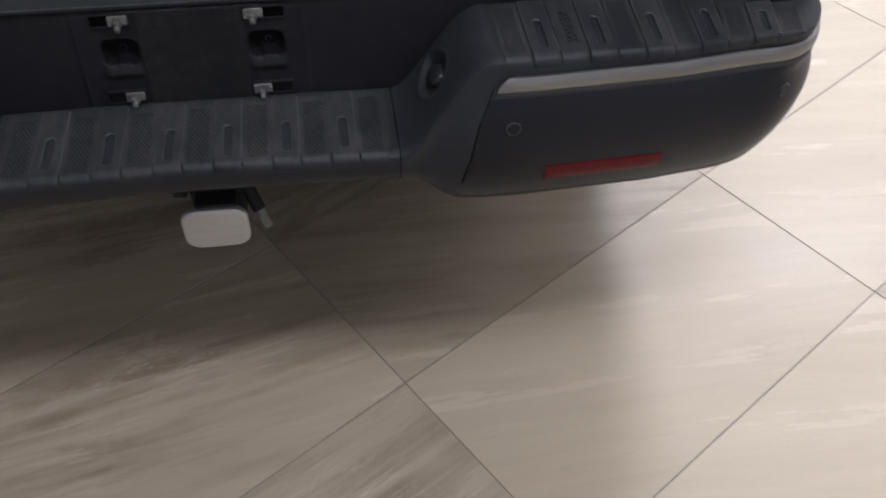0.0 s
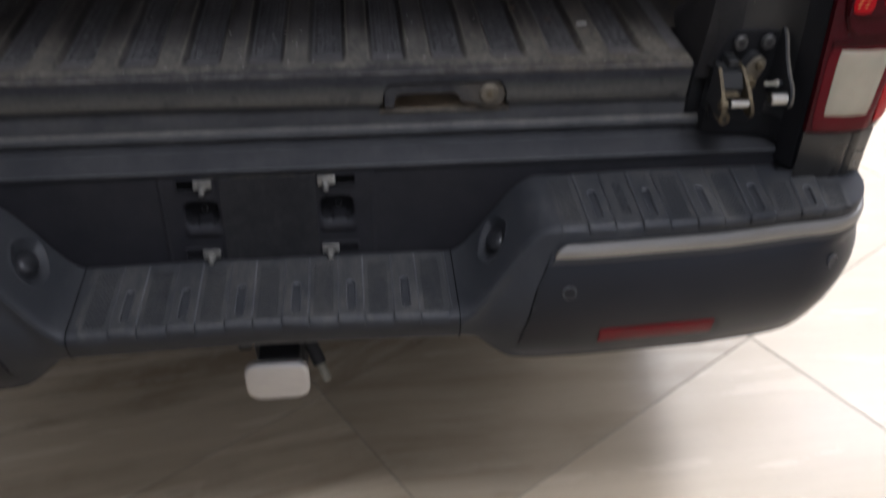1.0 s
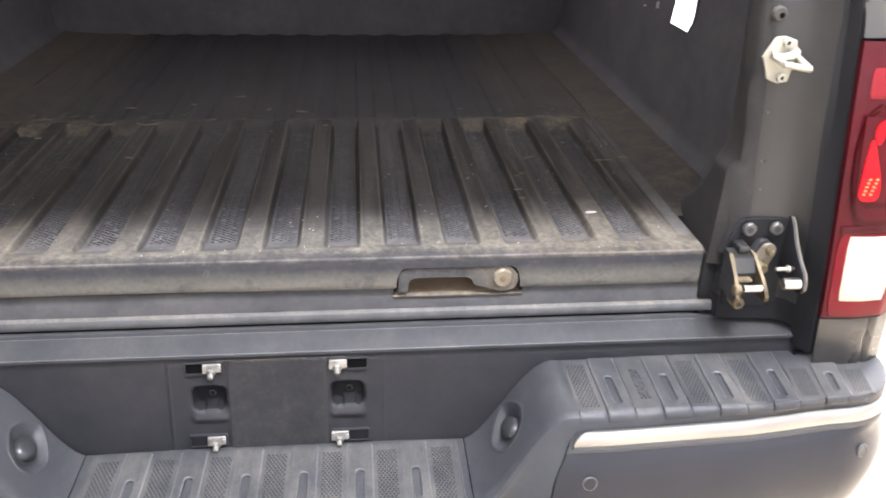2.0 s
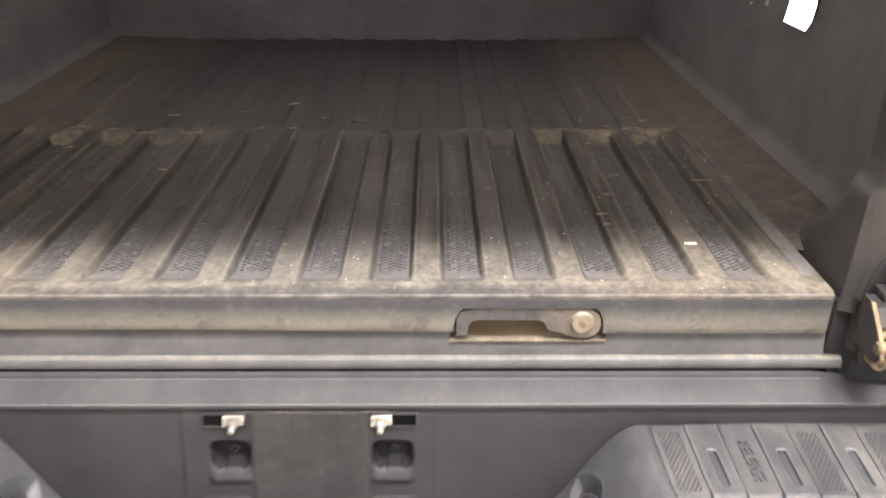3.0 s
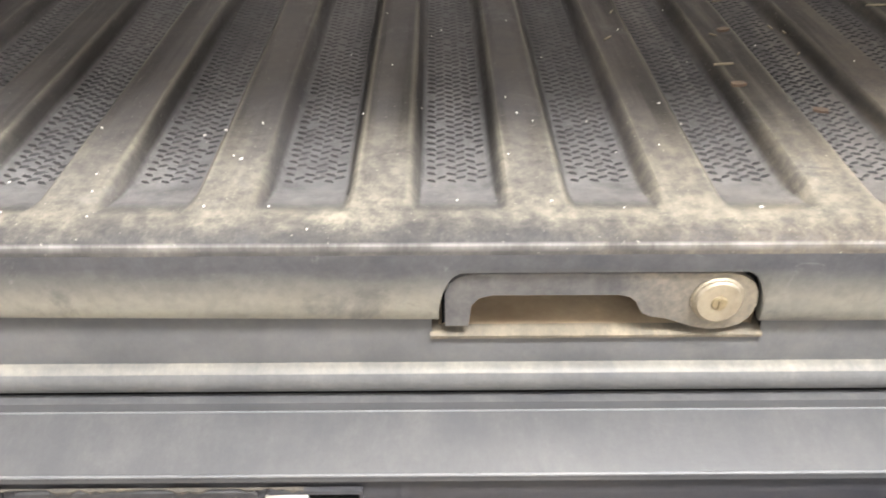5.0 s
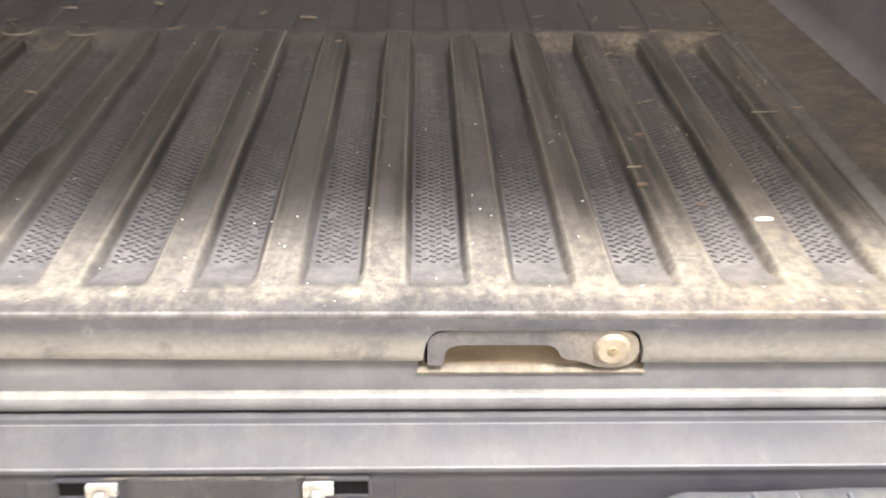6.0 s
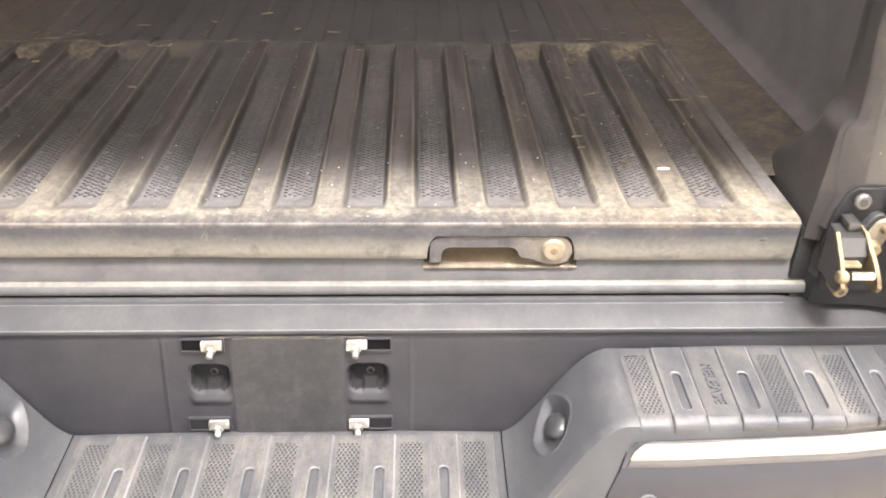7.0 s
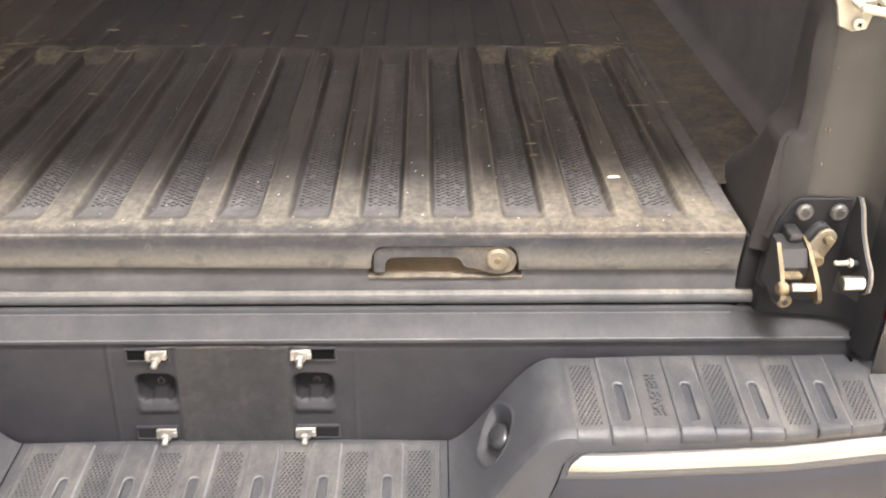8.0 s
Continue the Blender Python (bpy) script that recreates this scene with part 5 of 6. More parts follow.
def build_corner(side):
    # jamb beside the tailgate opening
    bm = bmesh.new()
    rows = []
    for z in (0.735, 0.768, 0.80, 0.88, 0.95, 1.05, 1.12, 1.20, 1.30, 1.40):
        b = lerp_table([(0.88, 0.660), (0.933, 0.683), (1.12, 0.670), (1.36, 0.645)], z)
        x0 = 0.781 - 0.055 * (z - 0.80)
        lean = 0.05 * max(0.0, z - 0.85)
        flat = 1 - smooth_step((z - 0.94) / 0.06)
        rows.append([Vector((side * x, y, z)) for x, y in ((b - 0.004, 0.060), (b, 0.046), (b + 0.008, 0.0428), (b + 0.018, 0.0418), (x0 - 0.070 + 0.018 * flat, 0.0398), (x0 - 0.052 + 0.014 * flat, 0.0355 + 0.002 * flat), (x0 - 0.034 + 0.008 * flat, 0.0265 + 0.003 * flat), (x0 - 0.020 + 0.004 * flat, 0.012), (x0 - 0.010, -0.004 + lean), (x0 - 0.002, -0.020 + lean), (x0 + 0.004, -0.020 + lean))])
    for row in rows[:2]:
        for k, (x, y) in enumerate(((0.735, 0.0375), (0.750, 0.033), (0.762, 0.025), (0.768, 0.012), (0.773, -0.004))):
            row[4 + k] = Vector((side * x, y, row[4 + k].z))
    add_loft(bm, [row[:8] for row in rows[2:]])
    part("jamb", bm, M_JAMB, truck, "dark painted jamb beside the tailgate opening")
    # outer part of the jamb, coloured black to paint its shade
    bm = bmesh.new()
    add_loft(bm, [row[7:] for row in rows])
    add_loft(bm, [[Vector((p.x, p.y, max(p.z, 0.762))) for p in row[:8]] for row in rows[:3]])
    part("jamb_shade", bm, M_GUTTER, truck, "outer strip of the jamb, painted black for its shade")
    # paint chips down the jamb's edge
    rng = random.Random(3)
    bm = bmesh.new()
    for _ in range(5):
        z = rng.uniform(0.97, 1.16)
        x = side * (lerp_table([(0.88, 0.660), (0.933, 0.683), (1.12, 0.670), (1.36, 0.645)], z) + rng.uniform(0.0, 0.012))
        add_box(bm, x - 0.0004, x + 0.0004, 0.0405, 0.0425, z - rng.uniform(0.001, 0.004), z + 0.001)
    tagged(part("paint_chips", bm, M_BRASS, truck), "tiny pale chips in the jamb's paint", kind="stuff")
    part("quarter_panel", rear_patch(side, 0.715, 0.7985, 0.0, 1.70, 0.0), M_BODY, truck, "grey painted body panel below the tail lamp")
    part("seam", rear_patch(side, 0.715, 0.7985, 1.68, 1.77, -0.002), M_BLACK, truck)
    part("bed_side_end", rear_patch(side, 0.715, 0.7985, 1.75, 3.4, 0.0), M_BODY, truck)
    part("side_panel", rear_patch(side, 0.50, 1.40, 3.45, 9.0, -0.002), M_BODY, truck, "grey painted bed side")
    part("upper_panel", rear_patch(side, 1.196, 1.405, 0.0, 3.5, 0.0), M_BODY, truck, "grey painted corner above the tail lamp")
    # tail lamp
    lamp = part("tail_lamp", rear_patch(side, 0.802, 1.192, 0.0, 5.2, 0.003, 0.03), M_RED, truck, "red tail lamp with a clear reversing lens")

    def blob(name, outline, lift, material, label="", soften=0):
        for _ in range(soften):
            pairs = list(zip(outline, outline[1:] + outline[:1]))
            outline = [(a[0] + (b[0] - a[0]) * f, a[1] + (b[1] - a[1]) * f) for a, b in pairs for f in (0.25, 0.75)]
        bm = bmesh.new()
        add_plate(bm, outline, 0.004, lambda u, v, w: rear_point(side, v, u, lift + 0.0030 + w), 0.0)
        return part(name, bm, material, lamp, label)

    part("outer_lens", rear_patch(side, 0.815, 1.150, 2.15, 5.0, 0.006, 0.006, 20, 12, curve=0.25), M_RED_BRIGHT, lamp, "bright red outer lens")
    part("upper_lens", rear_patch(side, 1.120, 1.160, 0.30, 2.10, 0.0050, 0.006, curve=0.05), M_RED_MID, lamp)
    blob("surround_edge", [(0.20, 0.945), (1.40, 0.947), (1.68, 0.954), (1.85, 0.975), (1.80, 1.02), (1.64, 1.075), (1.45, 1.112), (0.15, 1.115)], 0.0030, M_RED_DARK, soften=2)
    blob("surround", [(0.23, 0.953), (1.38, 0.955), (1.60, 0.961), (1.74, 0.98), (1.69, 1.02), (1.55, 1.07), (1.37, 1.105), (0.18, 1.108)], 0.0044, M_RED, soften=2)
    blob("brake_bezel", [(0.26, 0.972), (1.15, 0.974), (1.34, 0.980), (1.42, 0.996), (1.34, 1.05), (1.20, 1.088), (1.08, 1.103), (0.20, 1.106)], 0.0056, M_RED_DARK, soften=2)
    blob("brake_lens", [(0.30, 0.980), (1.13, 0.982), (1.27, 0.987), (1.33, 1.000), (1.25, 1.05), (1.13, 1.083), (1.02, 1.097), (0.25, 1.099)], 0.0068, M_RED, "deep red brake lens")
    # reflector patches and facets, with the lamp's bright reflections painted in
    blob("brake_reflector", [(0.33, 0.985), (0.62, 0.983), (0.86, 0.987), (0.82, 1.016), (0.66, 1.044), (0.52, 1.072), (0.42, 1.062), (0.35, 1.015)], 0.0080, M_RED_BRIGHT, "bright red reflector in the brake lamp", 3)
    blob("brake_reflector", [(0.50, 1.074), (0.64, 1.056), (0.80, 1.082), (0.96, 1.096), (0.74, 1.096), (0.55, 1.090)], 0.0080, M_RED_BRIGHT, soften=3)
    blob("brake_reflector", [(1.00, 0.992), (1.22, 0.998), (1.20, 1.030), (1.10, 1.068), (1.02, 1.060), (1.03, 1.020)], 0.0080, M_RED_MID, soften=3)
    for k in range(10):
        v, z = 0.46 + 0.17 * (k % 2) + 0.025 * (k // 2), 0.994 + 0.0052 * (k // 2)
        blob("reflector_facet", [(v - 0.028, z - 0.0013), (v + 0.028, z - 0.0013), (v + 0.034, z + 0.0013), (v - 0.022, z + 0.0013)], 0.0092, M_FACET)
    for k in range(8):
        v, z = 0.64 + 0.09 * (k % 2) + 0.06 * (k // 2), 1.072 + 0.0055 * (k // 2)
        blob("reflector_facet", [(v - 0.020, z - 0.0010), (v + 0.020, z - 0.0010), (v + 0.020, z + 0.0010), (v - 0.020, z + 0.0010)], 0.0092, M_RED_MID)
    part("lens_joint", rear_patch(side, 0.934, 0.944, 0.12, 1.75, 0.0066, 0.004, 2, 8, slope0=0.004, slope1=0.006), M_RED_DARK, lamp)
    part("lower_lens", rear_patch(side, 0.806, 0.934, 0.10, 2.16, 0.0052, 0.006, 14, 12, curve=0.1), M_RED_LOW, lamp)
    part("reverse_lens", rear_patch(side, 0.832, 0.930, 0.36, 1.82, 0.0075, 0.006, 14, 12, curve=0.04), M_CLEAR, lamp, "milky clear reversing lens")
    for row in range(5):
        for k in range(9):
            v, z = 0.50 + 0.13 * k, 0.842 + 0.0165 * row
            part("lens_rib", rear_patch(side, z, z + 0.012, v, v + 0.055, 0.0080, 0.002, 2, 2), M_CLEAR, lamp)


def build_latch(side):
    """The lower latch of the tailgate: bracket, hooked arm, worn roller and pins."""
    def at(x, y, z):
        return Vector((side * x, y, z))

    bm = bmesh.new()
    add_plate(bm, [(0.664, 0.789), (0.725, 0.786), (0.744, 0.795), (0.746, 0.835), (0.745, 0.90), (0.743, 0.924), (0.737, 0.930), (0.674, 0.930), (0.665, 0.923), (0.656, 0.900), (0.650, 0.85)], 0.004, lambda u, v, w: at(u, 0.036 - w, v), 0.001)
    latch = part("tailgate_latch", bm, M_GUTTER, truck, "tailgate latch with black bracket and worn yellow zinc arm")
    # folded rim of the bracket, with a pale edge that paints its faint highlight
    rim = [(0.030, 0.934), (0.020, 0.926), (0.006, 0.905), (-0.014, 0.886), (-0.032, 0.874), (-0.038, 0.862), (-0.038, 0.850), (-0.030, 0.842), (0.000, 0.838), (0.036, 0.836), (0.036, 0.934)]
    bm = bmesh.new()
    add_plate(bm, rim, 0.0030, lambda u, v, w: at(0.7415 + w, u, v), 0.0)
    part("bracket_rim", bm, M_BLACK, latch)
    bm = bmesh.new()
    add_loft(bm, [[at(x, u + d, v + 0.4 * d) for x, d in ((0.7417, 0.0006), (0.7417, -0.0003), (0.7443, -0.0003), (0.7443, 0.0006))] for u, v in rim[:8]], True)
    part("rim_edge", bm, M_HANDLE, latch, "pale edge painting the highlight on the bracket")
    for x, z in ((0.680, 0.916), (0.720, 0.916)):
        bm = bmesh.new()
        add_tube(bm, at(x, 0.034, z), at(x, 0.026, z), 0.0100, n=28, chamfer=0.002)
        bolt = part("mount_bolt", bm, M_GREY, latch, "round grey bolt head")
        part("socket", tube(at(x, 0.027, z), at(x, 0.0252, z), 0.0050, n=6), M_BLACK, latch)
    # hooked arm: two cheeks with worn edges, a dark block between and a bright pin through
    cheek = [(0.028, 0.892), (0.014, 0.891), (0.002, 0.881), (-0.016, 0.866), (-0.028, 0.852), (-0.031, 0.843), (-0.026, 0.834), (-0.010, 0.831), (0.010, 0.834), (0.028, 0.832)]

    def spread(x, v):
        return x + (0.900 - v) * (0.16 if x > 0.66 else -0.03)

    for x in (0.648, 0.680):
        bm = bmesh.new()
        add_plate(bm, cheek, 0.0035, lambda u, v, w: at(spread(x, v) + w, u - 0.010, v), 0.0006)
        part("cheek", bm, M_BLACK if x < 0.66 else M_RUST, latch)
        bm = bmesh.new()
        rows = [[at(spread(x, v) + q, u - 0.010 + h, v - h * 0.5) for q, h in ((0.0006, 0.002), (0.0006, -0.0010), (-0.0041, -0.0010), (-0.0041, 0.002))] for u, v in cheek[1:8]]
        add_loft(bm, rows, True)
        part("worn_edge", bm, M_RUST, latch, "worn yellow zinc edge")
    bm = bmesh.new()
    add_plate(bm, [(0.035, 0.889), (0.006, 0.886), (-0.006, 0.868), (-0.004, 0.854), (0.035, 0.85)], 0.031, lambda u, v, w: at(0.679 + w, u - 0.008, v), 0.001)
    part("block", bm, M_JAMB, latch)
    part("pin", tube(at(0.656, -0.031, 0.853), at(0.683, -0.031, 0.853), 0.0052, n=16, chamfer=0.001), M_STEEL, latch, "bright steel pin")
    bm = bmesh.new()
    add_tube(bm, at(0.640, -0.033, 0.853), at(0.651, -0.033, 0.852), 0.0080, n=18, chamfer=0.002)
    add_box(bm, min(side * 0.650, side * 0.671), max(side * 0.650, side * 0.671), -0.024, -0.010, 0.858, 0.863, 0.002)
    part("collar", bm, M_RUST, latch)
    part("lower_bolt", tube(at(0.668, 0.020, 0.812), at(0.668, -0.004, 0.812), 0.0090, n=20, chamfer=0.002), M_RUST, latch)
    part("lower_socket", tube(at(0.668, 0.0, 0.812), at(0.668, -0.0048, 0.812), 0.0040, n=6), M_BLACK, latch)
    part("top_cap", box(min(side * 0.660, side * 0.675), max(side * 0.660, side * 0.675), 0.008, 0.034, 0.888, 0.899, 0.002), M_JAMB, latch)
    # oval lever with rivets
    bm = bmesh.new()
    ring = []
    for k in range(28):
        a = 2 * math.pi * k / 28
        c = 0.014 if math.sin(a) * 0.9 + math.cos(a) * 0.44 > 0 else -0.014
        ring.append((0.704 + 0.40 * c + (0.0120 + 0.15 * (0.014 - c) * 0.5) * math.cos(a), 0.872 + 0.90 * c + 0.0125 * math.sin(a)))
    add_plate(bm, ring, 0.004, lambda u, v, w: at(u, 0.020 - w, v), 0.001)
    part("lever", bm, M_BRASS, latch, "grimy oval lever plate")
    bm = bmesh.new()
    add_plate(bm, [(u - 0.0045, v + 0.003) for u, v in ring], 0.010, lambda u, v, w: at(u, 0.026 - w, v), 0.001)
    part("lever_back", bm, M_BLACK, latch)
    part("lever_boss", tube(at(0.700, 0.020, 0.862), at(0.700, 0.008, 0.861), 0.0095, 0.0080, n=20, chamfer=0.001), M_RUST, latch)
    for x, z in ((0.7095, 0.886), (0.698, 0.851)):
        part("rivet", tube(at(x, 0.020, z), at(x, 0.010, z), 0.0052, n=14, chamfer=0.001), M_RUST, latch)
    # roller and stub pin on the outer side
    part("roller", tube(at(0.713, -0.030, 0.858), at(0.737, -0.030, 0.858), 0.0084, n=24, chamfer=0.001), M_STEEL, latch, "bright steel roller")
    part("roller_axle", tube(at(0.730, -0.030, 0.858), at(0.743, -0.030, 0.858), 0.006, n=14), M_BLACK, latch)
    bm = bmesh.new()
    add_tube(bm, at(0.712, -0.006, 0.869), at(0.728, -0.006, 0.869), 0.0030, n=14, chamfer=0.0006)
    add_tube(bm, at(0.728, -0.006, 0.869), at(0.732, -0.006, 0.869), 0.0055, n=14, chamfer=0.0006)
    part("stub_pin", bm, M_CREAM, latch)
    part("stub_arm", tube(at(0.730, -0.006, 0.869), at(0.743, -0.006, 0.869), 0.0036, n=12), M_BLACK, latch)

    # striker higher up the jamb
    ring = [(0.0, 0.036), (0.020, 0.030), (0.024, 0.014), (0.020, -0.016), (0.016, -0.034), (0.0, -0.037), (-0.018, -0.030), (-0.024, -0.010), (-0.030, 0.004), (-0.022, 0.020), (-0.014, 0.034)]
    bm = bmesh.new()
    add_plate(bm, ring, 0.004, lambda u, v, w: at(0.682 + u * 0.86, 0.037 - w, 1.157 + v * 0.86), 0.001)
    striker = part("striker", bm, M_CREAM, truck, "bright steel tailgate striker")
    bm = bmesh.new()
    add_tube(bm, at(0.668, 0.036, 1.163), at(0.672, 0.008, 1.158), 0.0042, n=14)
    add_tube(bm, at(0.670, 0.008, 1.158), at(0.709, 0.006, 1.152), 0.0046, n=16, chamfer=0.0015)
    add_tube(bm, at(0.698, 0.036, 1.163), at(0.706, 0.007, 1.153), 0.0048, n=14)
    part("loop", bm, M_CREAM, striker)
    bm = bmesh.new()
    add_loft(bm, [[at(x, 0.034, 1.168 + dz), at(x, 0.026, 1.166 + dz), at(x, 0.024, 1.161 + dz), at(x, 0.034, 1.158 + dz)] for x, dz in ((0.664, 0.002), (0.677, -0.002), (0.690, 0.000), (0.700, 0.006))], True)
    part("collar", bm, M_CREAM, striker)
    for z in (1.180, 1.134):
        part("screw", tube(at(0.685, 0.037, z), at(0.685, 0.0315, z), 0.0062, n=20, chamfer=0.001), M_CREAM, striker)
        bm = bmesh.new()
        for q in (0.6, 2.17):
            u = Vector((math.cos(q), 0, math.sin(q))) * 0.0028
            c = at(0.685, 0.0316, z)
            add_tube(bm, c - u, c + u, 0.0009, n=6)
        part("screw_slot", bm, M_HOLE, striker)
    # rubber plug above the striker
    bm = bmesh.new()
    add_tube(bm, at(0.668, 0.046, 1.216), at(0.668, 0.034, 1.216), 0.0105, n=24, chamfer=0.003)
    plug = part("rubber_plug", bm, M_PLUG, truck, "round dark plug in the jamb")
    part("plug_hole", tube(at(0.670, 0.036, 1.215), at(0.670, 0.0334, 1.215), 0.0036, n=14), M_HOLE, plug)


def build_hitch():
    """Hitch tube under the bumper with its bright cover and the pin."""
    bm = box(-0.036, 0.042, -0.09, 0.35, 0.435, 0.505, 0.006)
    hitch = part("hitch_receiver", bm, M_BLACK, truck, "black hitch receiver tube under the bumper")
    bm = bmesh.new()
    outline = [(x, z) for x, z in rounded(-0.0505, 0.0460, 0.4125, 0.490, 0.0225, 6)]
    rings = []
    for w, k in ((0.0, 0.0), (0.008, 0.0), (0.0105, 0.0015), (0.012, 0.004)):
        cx, cz = -0.0022, 0.4512
        rings.append([Vector((cx + (u - cx) * (1 - k / 0.045), -0.118 - w, v + (cz - v) * k / 0.028)) for u, v in outline])
    vs = add_loft(bm, rings, True)
    bm.faces.new(vs[-1])
    bm.faces.new(vs[0][::-1])
    part("hitch_cover", bm, M_ALU, hitch, "brushed aluminium hitch cover plate")
    part("cover_shank", box(-0.028, 0.034, -0.12, -0.06, 0.440, 0.494, 0.004), M_BLACK, hitch)
    bm = bmesh.new()
    a, e = Vector((0.060, -0.1, 0.467)), Vector((0.074, -0.120, 0.440))
    d = (e - a).normalized()
    add_tube(bm, a, e, 0.0066, n=16, chamfer=0.001)
    for k in range(9):
        p = a.lerp(e, 0.05 + 0.9 * k / 9)
        add_tube(bm, p, p + d * 0.0014, 0.0075, n=16, chamfer=0.0004)
    part("hitch_pin", bm, M_CREAM, hitch, "threaded steel hitch pin")
    part("pin_mount", box(0.044, 0.085, -0.085, 0.05, 0.492, 0.520, 0.005), M_BLACK, hitch)
    part("pin_mount", box(-0.062, -0.040, -0.085, 0.05, 0.478, 0.506, 0.005), M_BLACK, hitch)
    part("pin_sleeve", tube((0.046, -0.080, 0.494), (0.063, -0.1043, 0.4612), 0.0105, n=16, chamfer=0.001), M_BLACK, hitch)
    part("cross_tube", tube((-0.62, 0.10, 0.49), (0.62, 0.10, 0.49), 0.032, n=20), M_VOID, hitch)


def build_front():
    """The rest of the truck ahead of the bed, as plain closed volumes, with its wheels."""
    rows = []
    for y, roof, half in ((1.70, 1.62, 0.70), (1.85, 1.74, 0.72), (2.4, 1.80, 0.70), (3.1, 1.76, 0.68), (3.5, 1.55, 0.70), (3.85, 1.20, 0.78), (4.6, 1.12, 0.78), (5.0, 1.02, 0.74), (5.12, 0.80, 0.70)):
        belt = min(1.12, roof - 0.06)
        half_side = [(0.90, 0.24), (0.965, 0.60), (0.975, 0.85), (0.945, belt), (half + 0.05, roof - 0.05), (half - 0.04, roof)]
        rows.append([Vector((x, y, z)) for x, z in half_side] + [Vector((-x, y, z)) for x, z in half_side[::-1]])
    part("cab", solid_loft(rows), M_BODY, truck, "dark painted cab and bonnet")
    for y in (0.96, 4.14):
        for side in (-1, 1):
            bm = bmesh.new()
            rings = [[Vector((side * x, y + r * math.cos(a), 0.380 + r * math.sin(a))) for a in [2 * math.pi * k / 40 for k in range(40)]] for x, r in ((0.70, 0.22), (0.69, 0.34), (0.705, 0.372), (0.74, 0.380), (0.86, 0.380), (0.895, 0.372), (0.91, 0.34), (0.90, 0.24))]
            add_loft(bm, rings, True)
            wheel = part("wheel", bm, M_BLACK, truck, "black road tyre")
            bm = bmesh.new()
            rings = [[Vector((side * x, y + r * math.cos(a), 0.380 + r * math.sin(a))) for a in [2 * math.pi * k / 40 for k in range(40)]] for x, r in ((0.74, 0.24), (0.895, 0.245), (0.90, 0.22), (0.86, 0.20), (0.87, 0.06), (0.885, 0.03))]
            vs = add_loft(bm, rings, True)
            bm.faces.new(vs[-1])
            part("rim", bm, M_ALU, wheel)


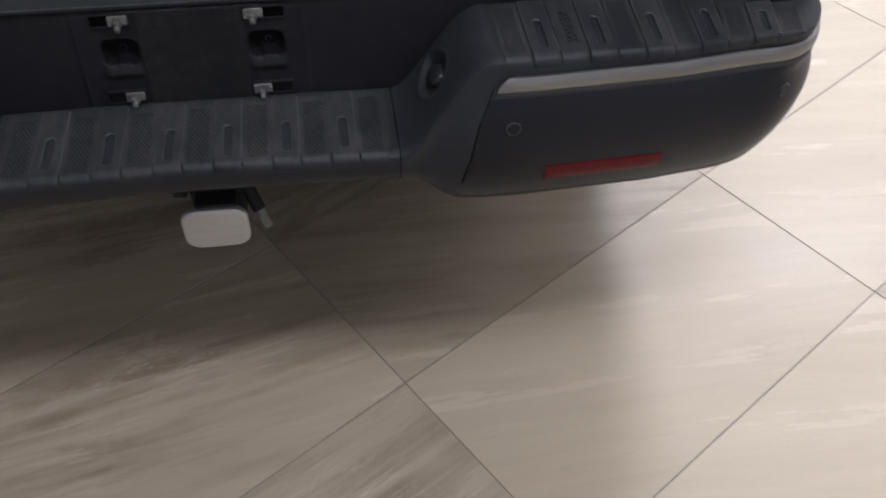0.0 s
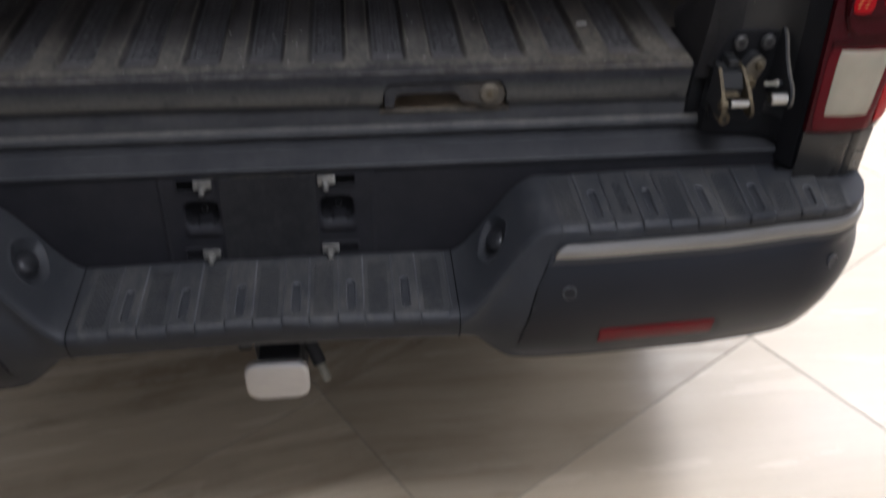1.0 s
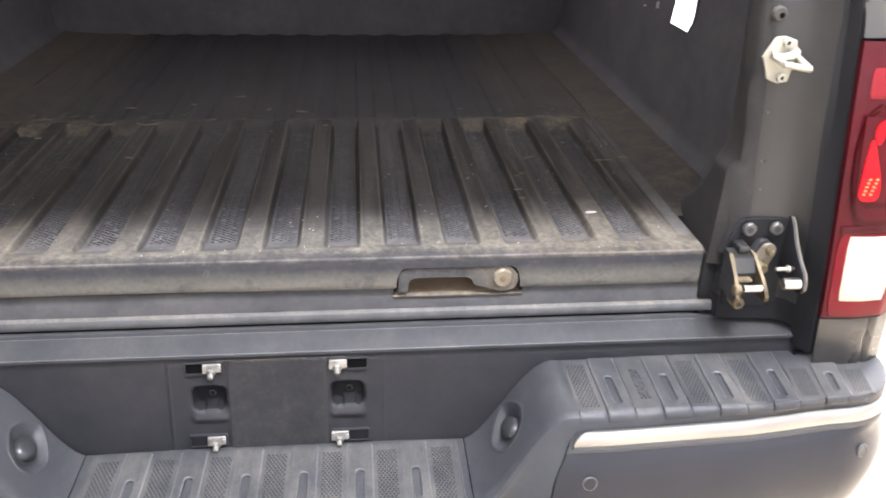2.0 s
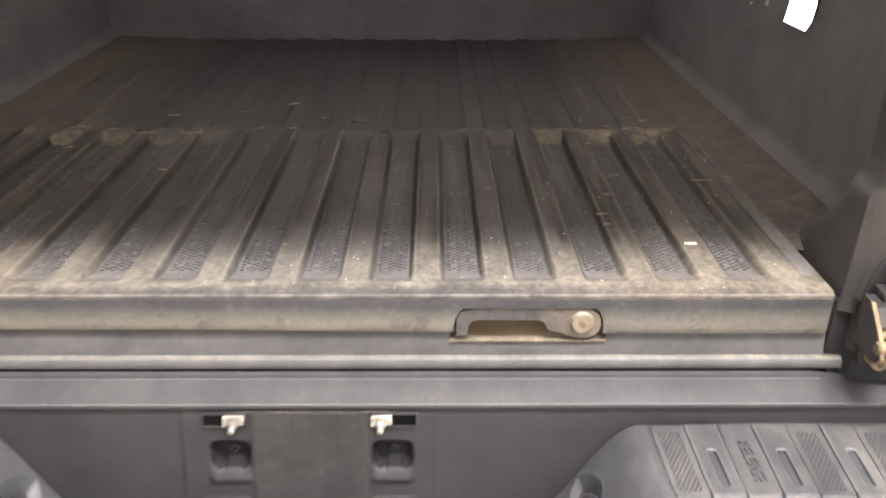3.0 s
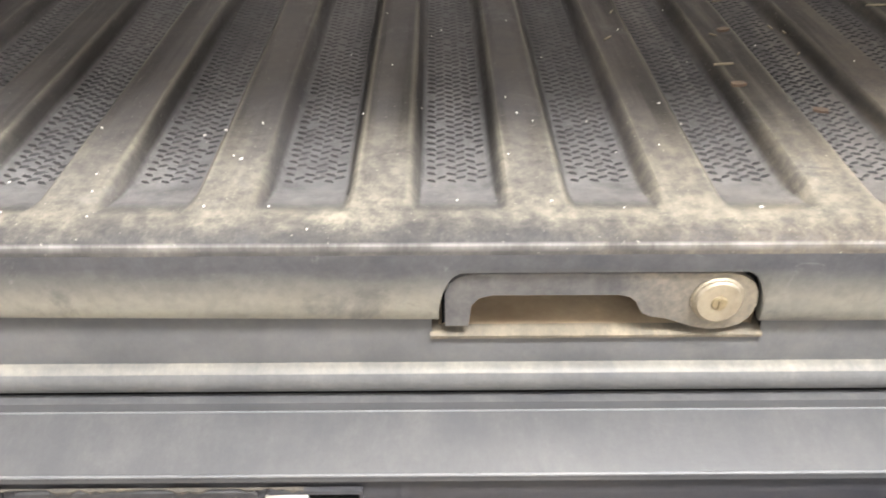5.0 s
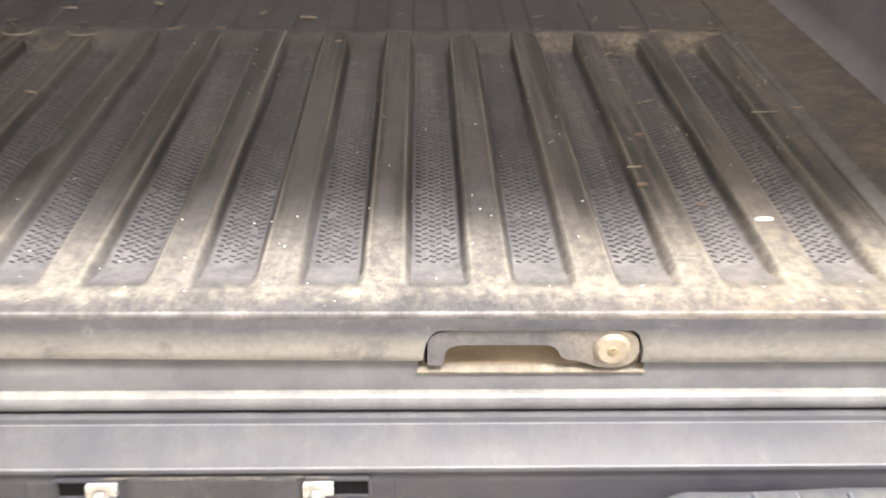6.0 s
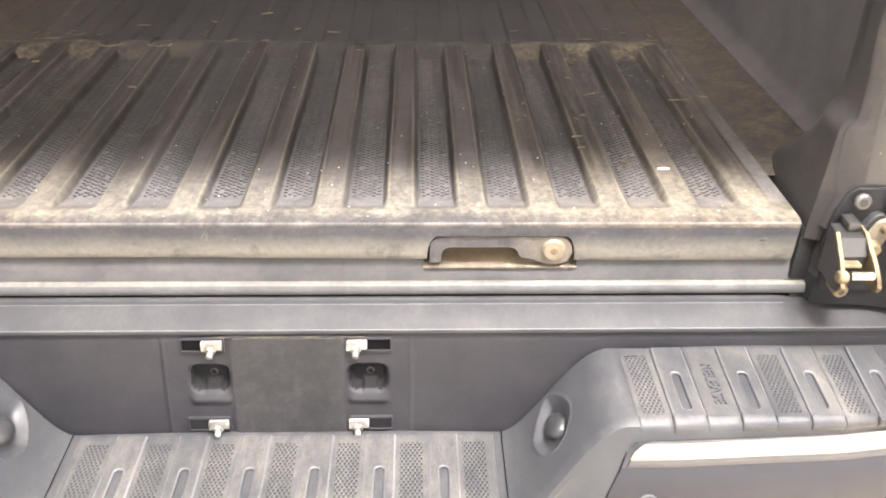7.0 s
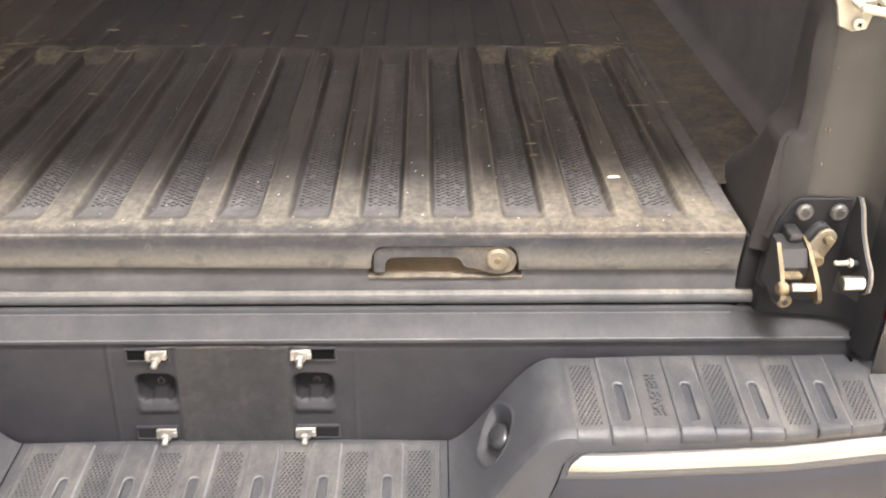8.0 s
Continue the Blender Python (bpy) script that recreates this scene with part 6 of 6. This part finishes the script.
# ---- small litter in the bed ----
def build_litter():
    rng = random.Random(5)

    def bit(p, long, wide, high, turn):
        u = Vector((math.cos(turn), math.sin(turn), 0))
        w = Vector((-u.y, u.x, 0))
        ring = [p + u * a * long / 2 + w * b * wide / 2 for a, b in ((-1, -0.6), (0, -1), (1, -0.7), (0.9, 0.6), (0.1, 1), (-0.9, 0.7))]
        return ring, [q + Vector((0, 0, high)) for q in ring]

    def litter(name, bits, material, label, category, kind=""):
        bm = bmesh.new()
        for lo, hi in bits:
            vs = add_loft(bm, [lo, hi], True)
            bm.faces.new(vs[-1])
            bm.faces.new(vs[0][::-1])
        tagged(part(name, bm, material, None), label, category, kind=kind)

    def floor_at(x, y):
        if y < 0.72:
            return rib_height(x, y) + 0.0006 * noise.noise((x * 9, y * 5, 3.1)) + 0.0004
        return 0.866 + 0.30 * (rib_height(x, y, 0.745) - 0.866) - 0.0022

    litter("paper_chip", [bit(Vector((0.495, 0.196, floor_at(0.495, 0.196))), 0.017, 0.006, 0.0015, 0.1)], M_WHITE, "small white paper chip on the dusty lid", "chip")
    for x, y, a in ((0.416, 0.376, 0.5), (0.395, 0.262, 0.2), (0.452, 0.245, -0.3)):
        litter("leaf_bit", [bit(Vector((x, y, floor_at(x, y))), 0.011, 0.007, 0.002, a)], M_LEAF, "crumbled brown leaf bit on the dusty lid", "leaf")
    bits = []
    for x, y in ((-0.045, 0.195), (0.037, 0.193), (0.080, 0.098), (0.358, 0.093), (0.224, 0.241), (-0.047, 0.635), (0.23, 0.215), (0.24, 0.098), (0.33, 0.23), (0.017, 0.21), (0.055, 0.15), (0.06, 0.2), (0.125, 0.22)):
        bits.append(bit(Vector((x, y, floor_at(x, y))), rng.uniform(0.0016, 0.0026), rng.uniform(0.0008, 0.0014), 0.0008, rng.uniform(0, 3)))
    for _ in range(90):
        x, y = rng.uniform(-0.58, 0.6), 0.07 + 0.6 * rng.random() ** 1.8
        bits.append(bit(Vector((x, y, floor_at(x, y))), rng.uniform(0.0008, 0.0018), rng.uniform(0.0006, 0.0012), 0.0006, rng.uniform(0, 3)))
    litter("crumbs", bits, M_WHITE, "scattered pale crumbs on the dusty bed", "crumbs", "stuff")
    flakes = []
    for x, y, long, wide, turn in ((-0.369, 0.836, 0.026, 0.008, 0.1), (-0.236, 0.865, 0.022, 0.009, -0.5), (-0.141, 0.914, 0.026, 0.010, 0.4), (0.004, 0.806, 0.026, 0.006, -0.2), (-0.069, 0.823, 0.015, 0.009, 1.1), (-0.487, 0.599, 0.013, 0.009, 0.3), (-0.291, 0.483, 0.014, 0.005, -0.2), (-0.183, 0.737, 0.022, 0.006, 0.2), (-0.117, 0.742, 0.015, 0.005, 0.0), (-0.528, 0.755, 0.045, 0.007, 0.1)):
        flakes.append(bit(Vector((x, y, floor_at(x, y) + 0.001)), long, wide, 0.0016, turn))
    litter("dry_flakes", flakes, M_STRAW, "pale dry leaf flakes beyond the lid's hinge", "flakes", "stuff")
    bits = []
    for x, y, long, turn in ((0.251, 0.662, 0.020, 0.8), (0.428, 0.633, 0.022, 0.6), (0.440, 0.640, 0.014, -0.3), (0.450, 0.496, 0.022, 0.5), (0.418, 0.534, 0.010, -0.4), (0.543, 0.700, 0.022, 1.5), (0.486, 0.760, 0.030, 0.0), (0.525, 0.756, 0.034, 0.06), (0.560, 0.716, 0.030, -0.05), (0.585, 0.722, 0.024, 0.1), (0.622, 0.452, 0.016, 0.0), (0.612, 0.531, 0.016, 1.3), (0.579, 0.438, 0.034, 0.05), (0.060, 0.671, 0.010, 0.5), (0.395, 0.300, 0.016, 0.15)):
        bits.append(bit(Vector((x, y, floor_at(x, y) + 0.0004)), long, 0.0022, 0.0013, turn))
    for _ in range(34):
        x = rng.choice((-1, 1)) * (0.12 + 0.50 * rng.random() ** 0.6)
        y = 0.735 + abs(rng.gauss(0.0, 0.05))
        bits.append(bit(Vector((x, y, floor_at(x, y) + 0.001)), rng.uniform(0.005, 0.024), rng.uniform(0.0007, 0.0017), 0.0010, rng.gauss(0.1, 0.7)))
    for _ in range(26):
        x, y = rng.uniform(0.30, 0.72), rng.uniform(0.30, 0.95)
        if y > 0.745 or x < 0.62:
            bits.append(bit(Vector((x, y, floor_at(x, y))), rng.uniform(0.005, 0.012), 0.0014, 0.0012, rng.uniform(0, 3)))
    litter("straw", bits, M_STRAW, "short bits of dry straw on the bed floor", "straw", "stuff")


build_room()
bumper = build_bumper()
build_plate_panel()
build_sill()
lid = build_lid()
build_bed()
for side in (-1, 1):
    build_corner(side)
    build_latch(side)
build_hitch()
build_front()
build_litter()
build_tiles()
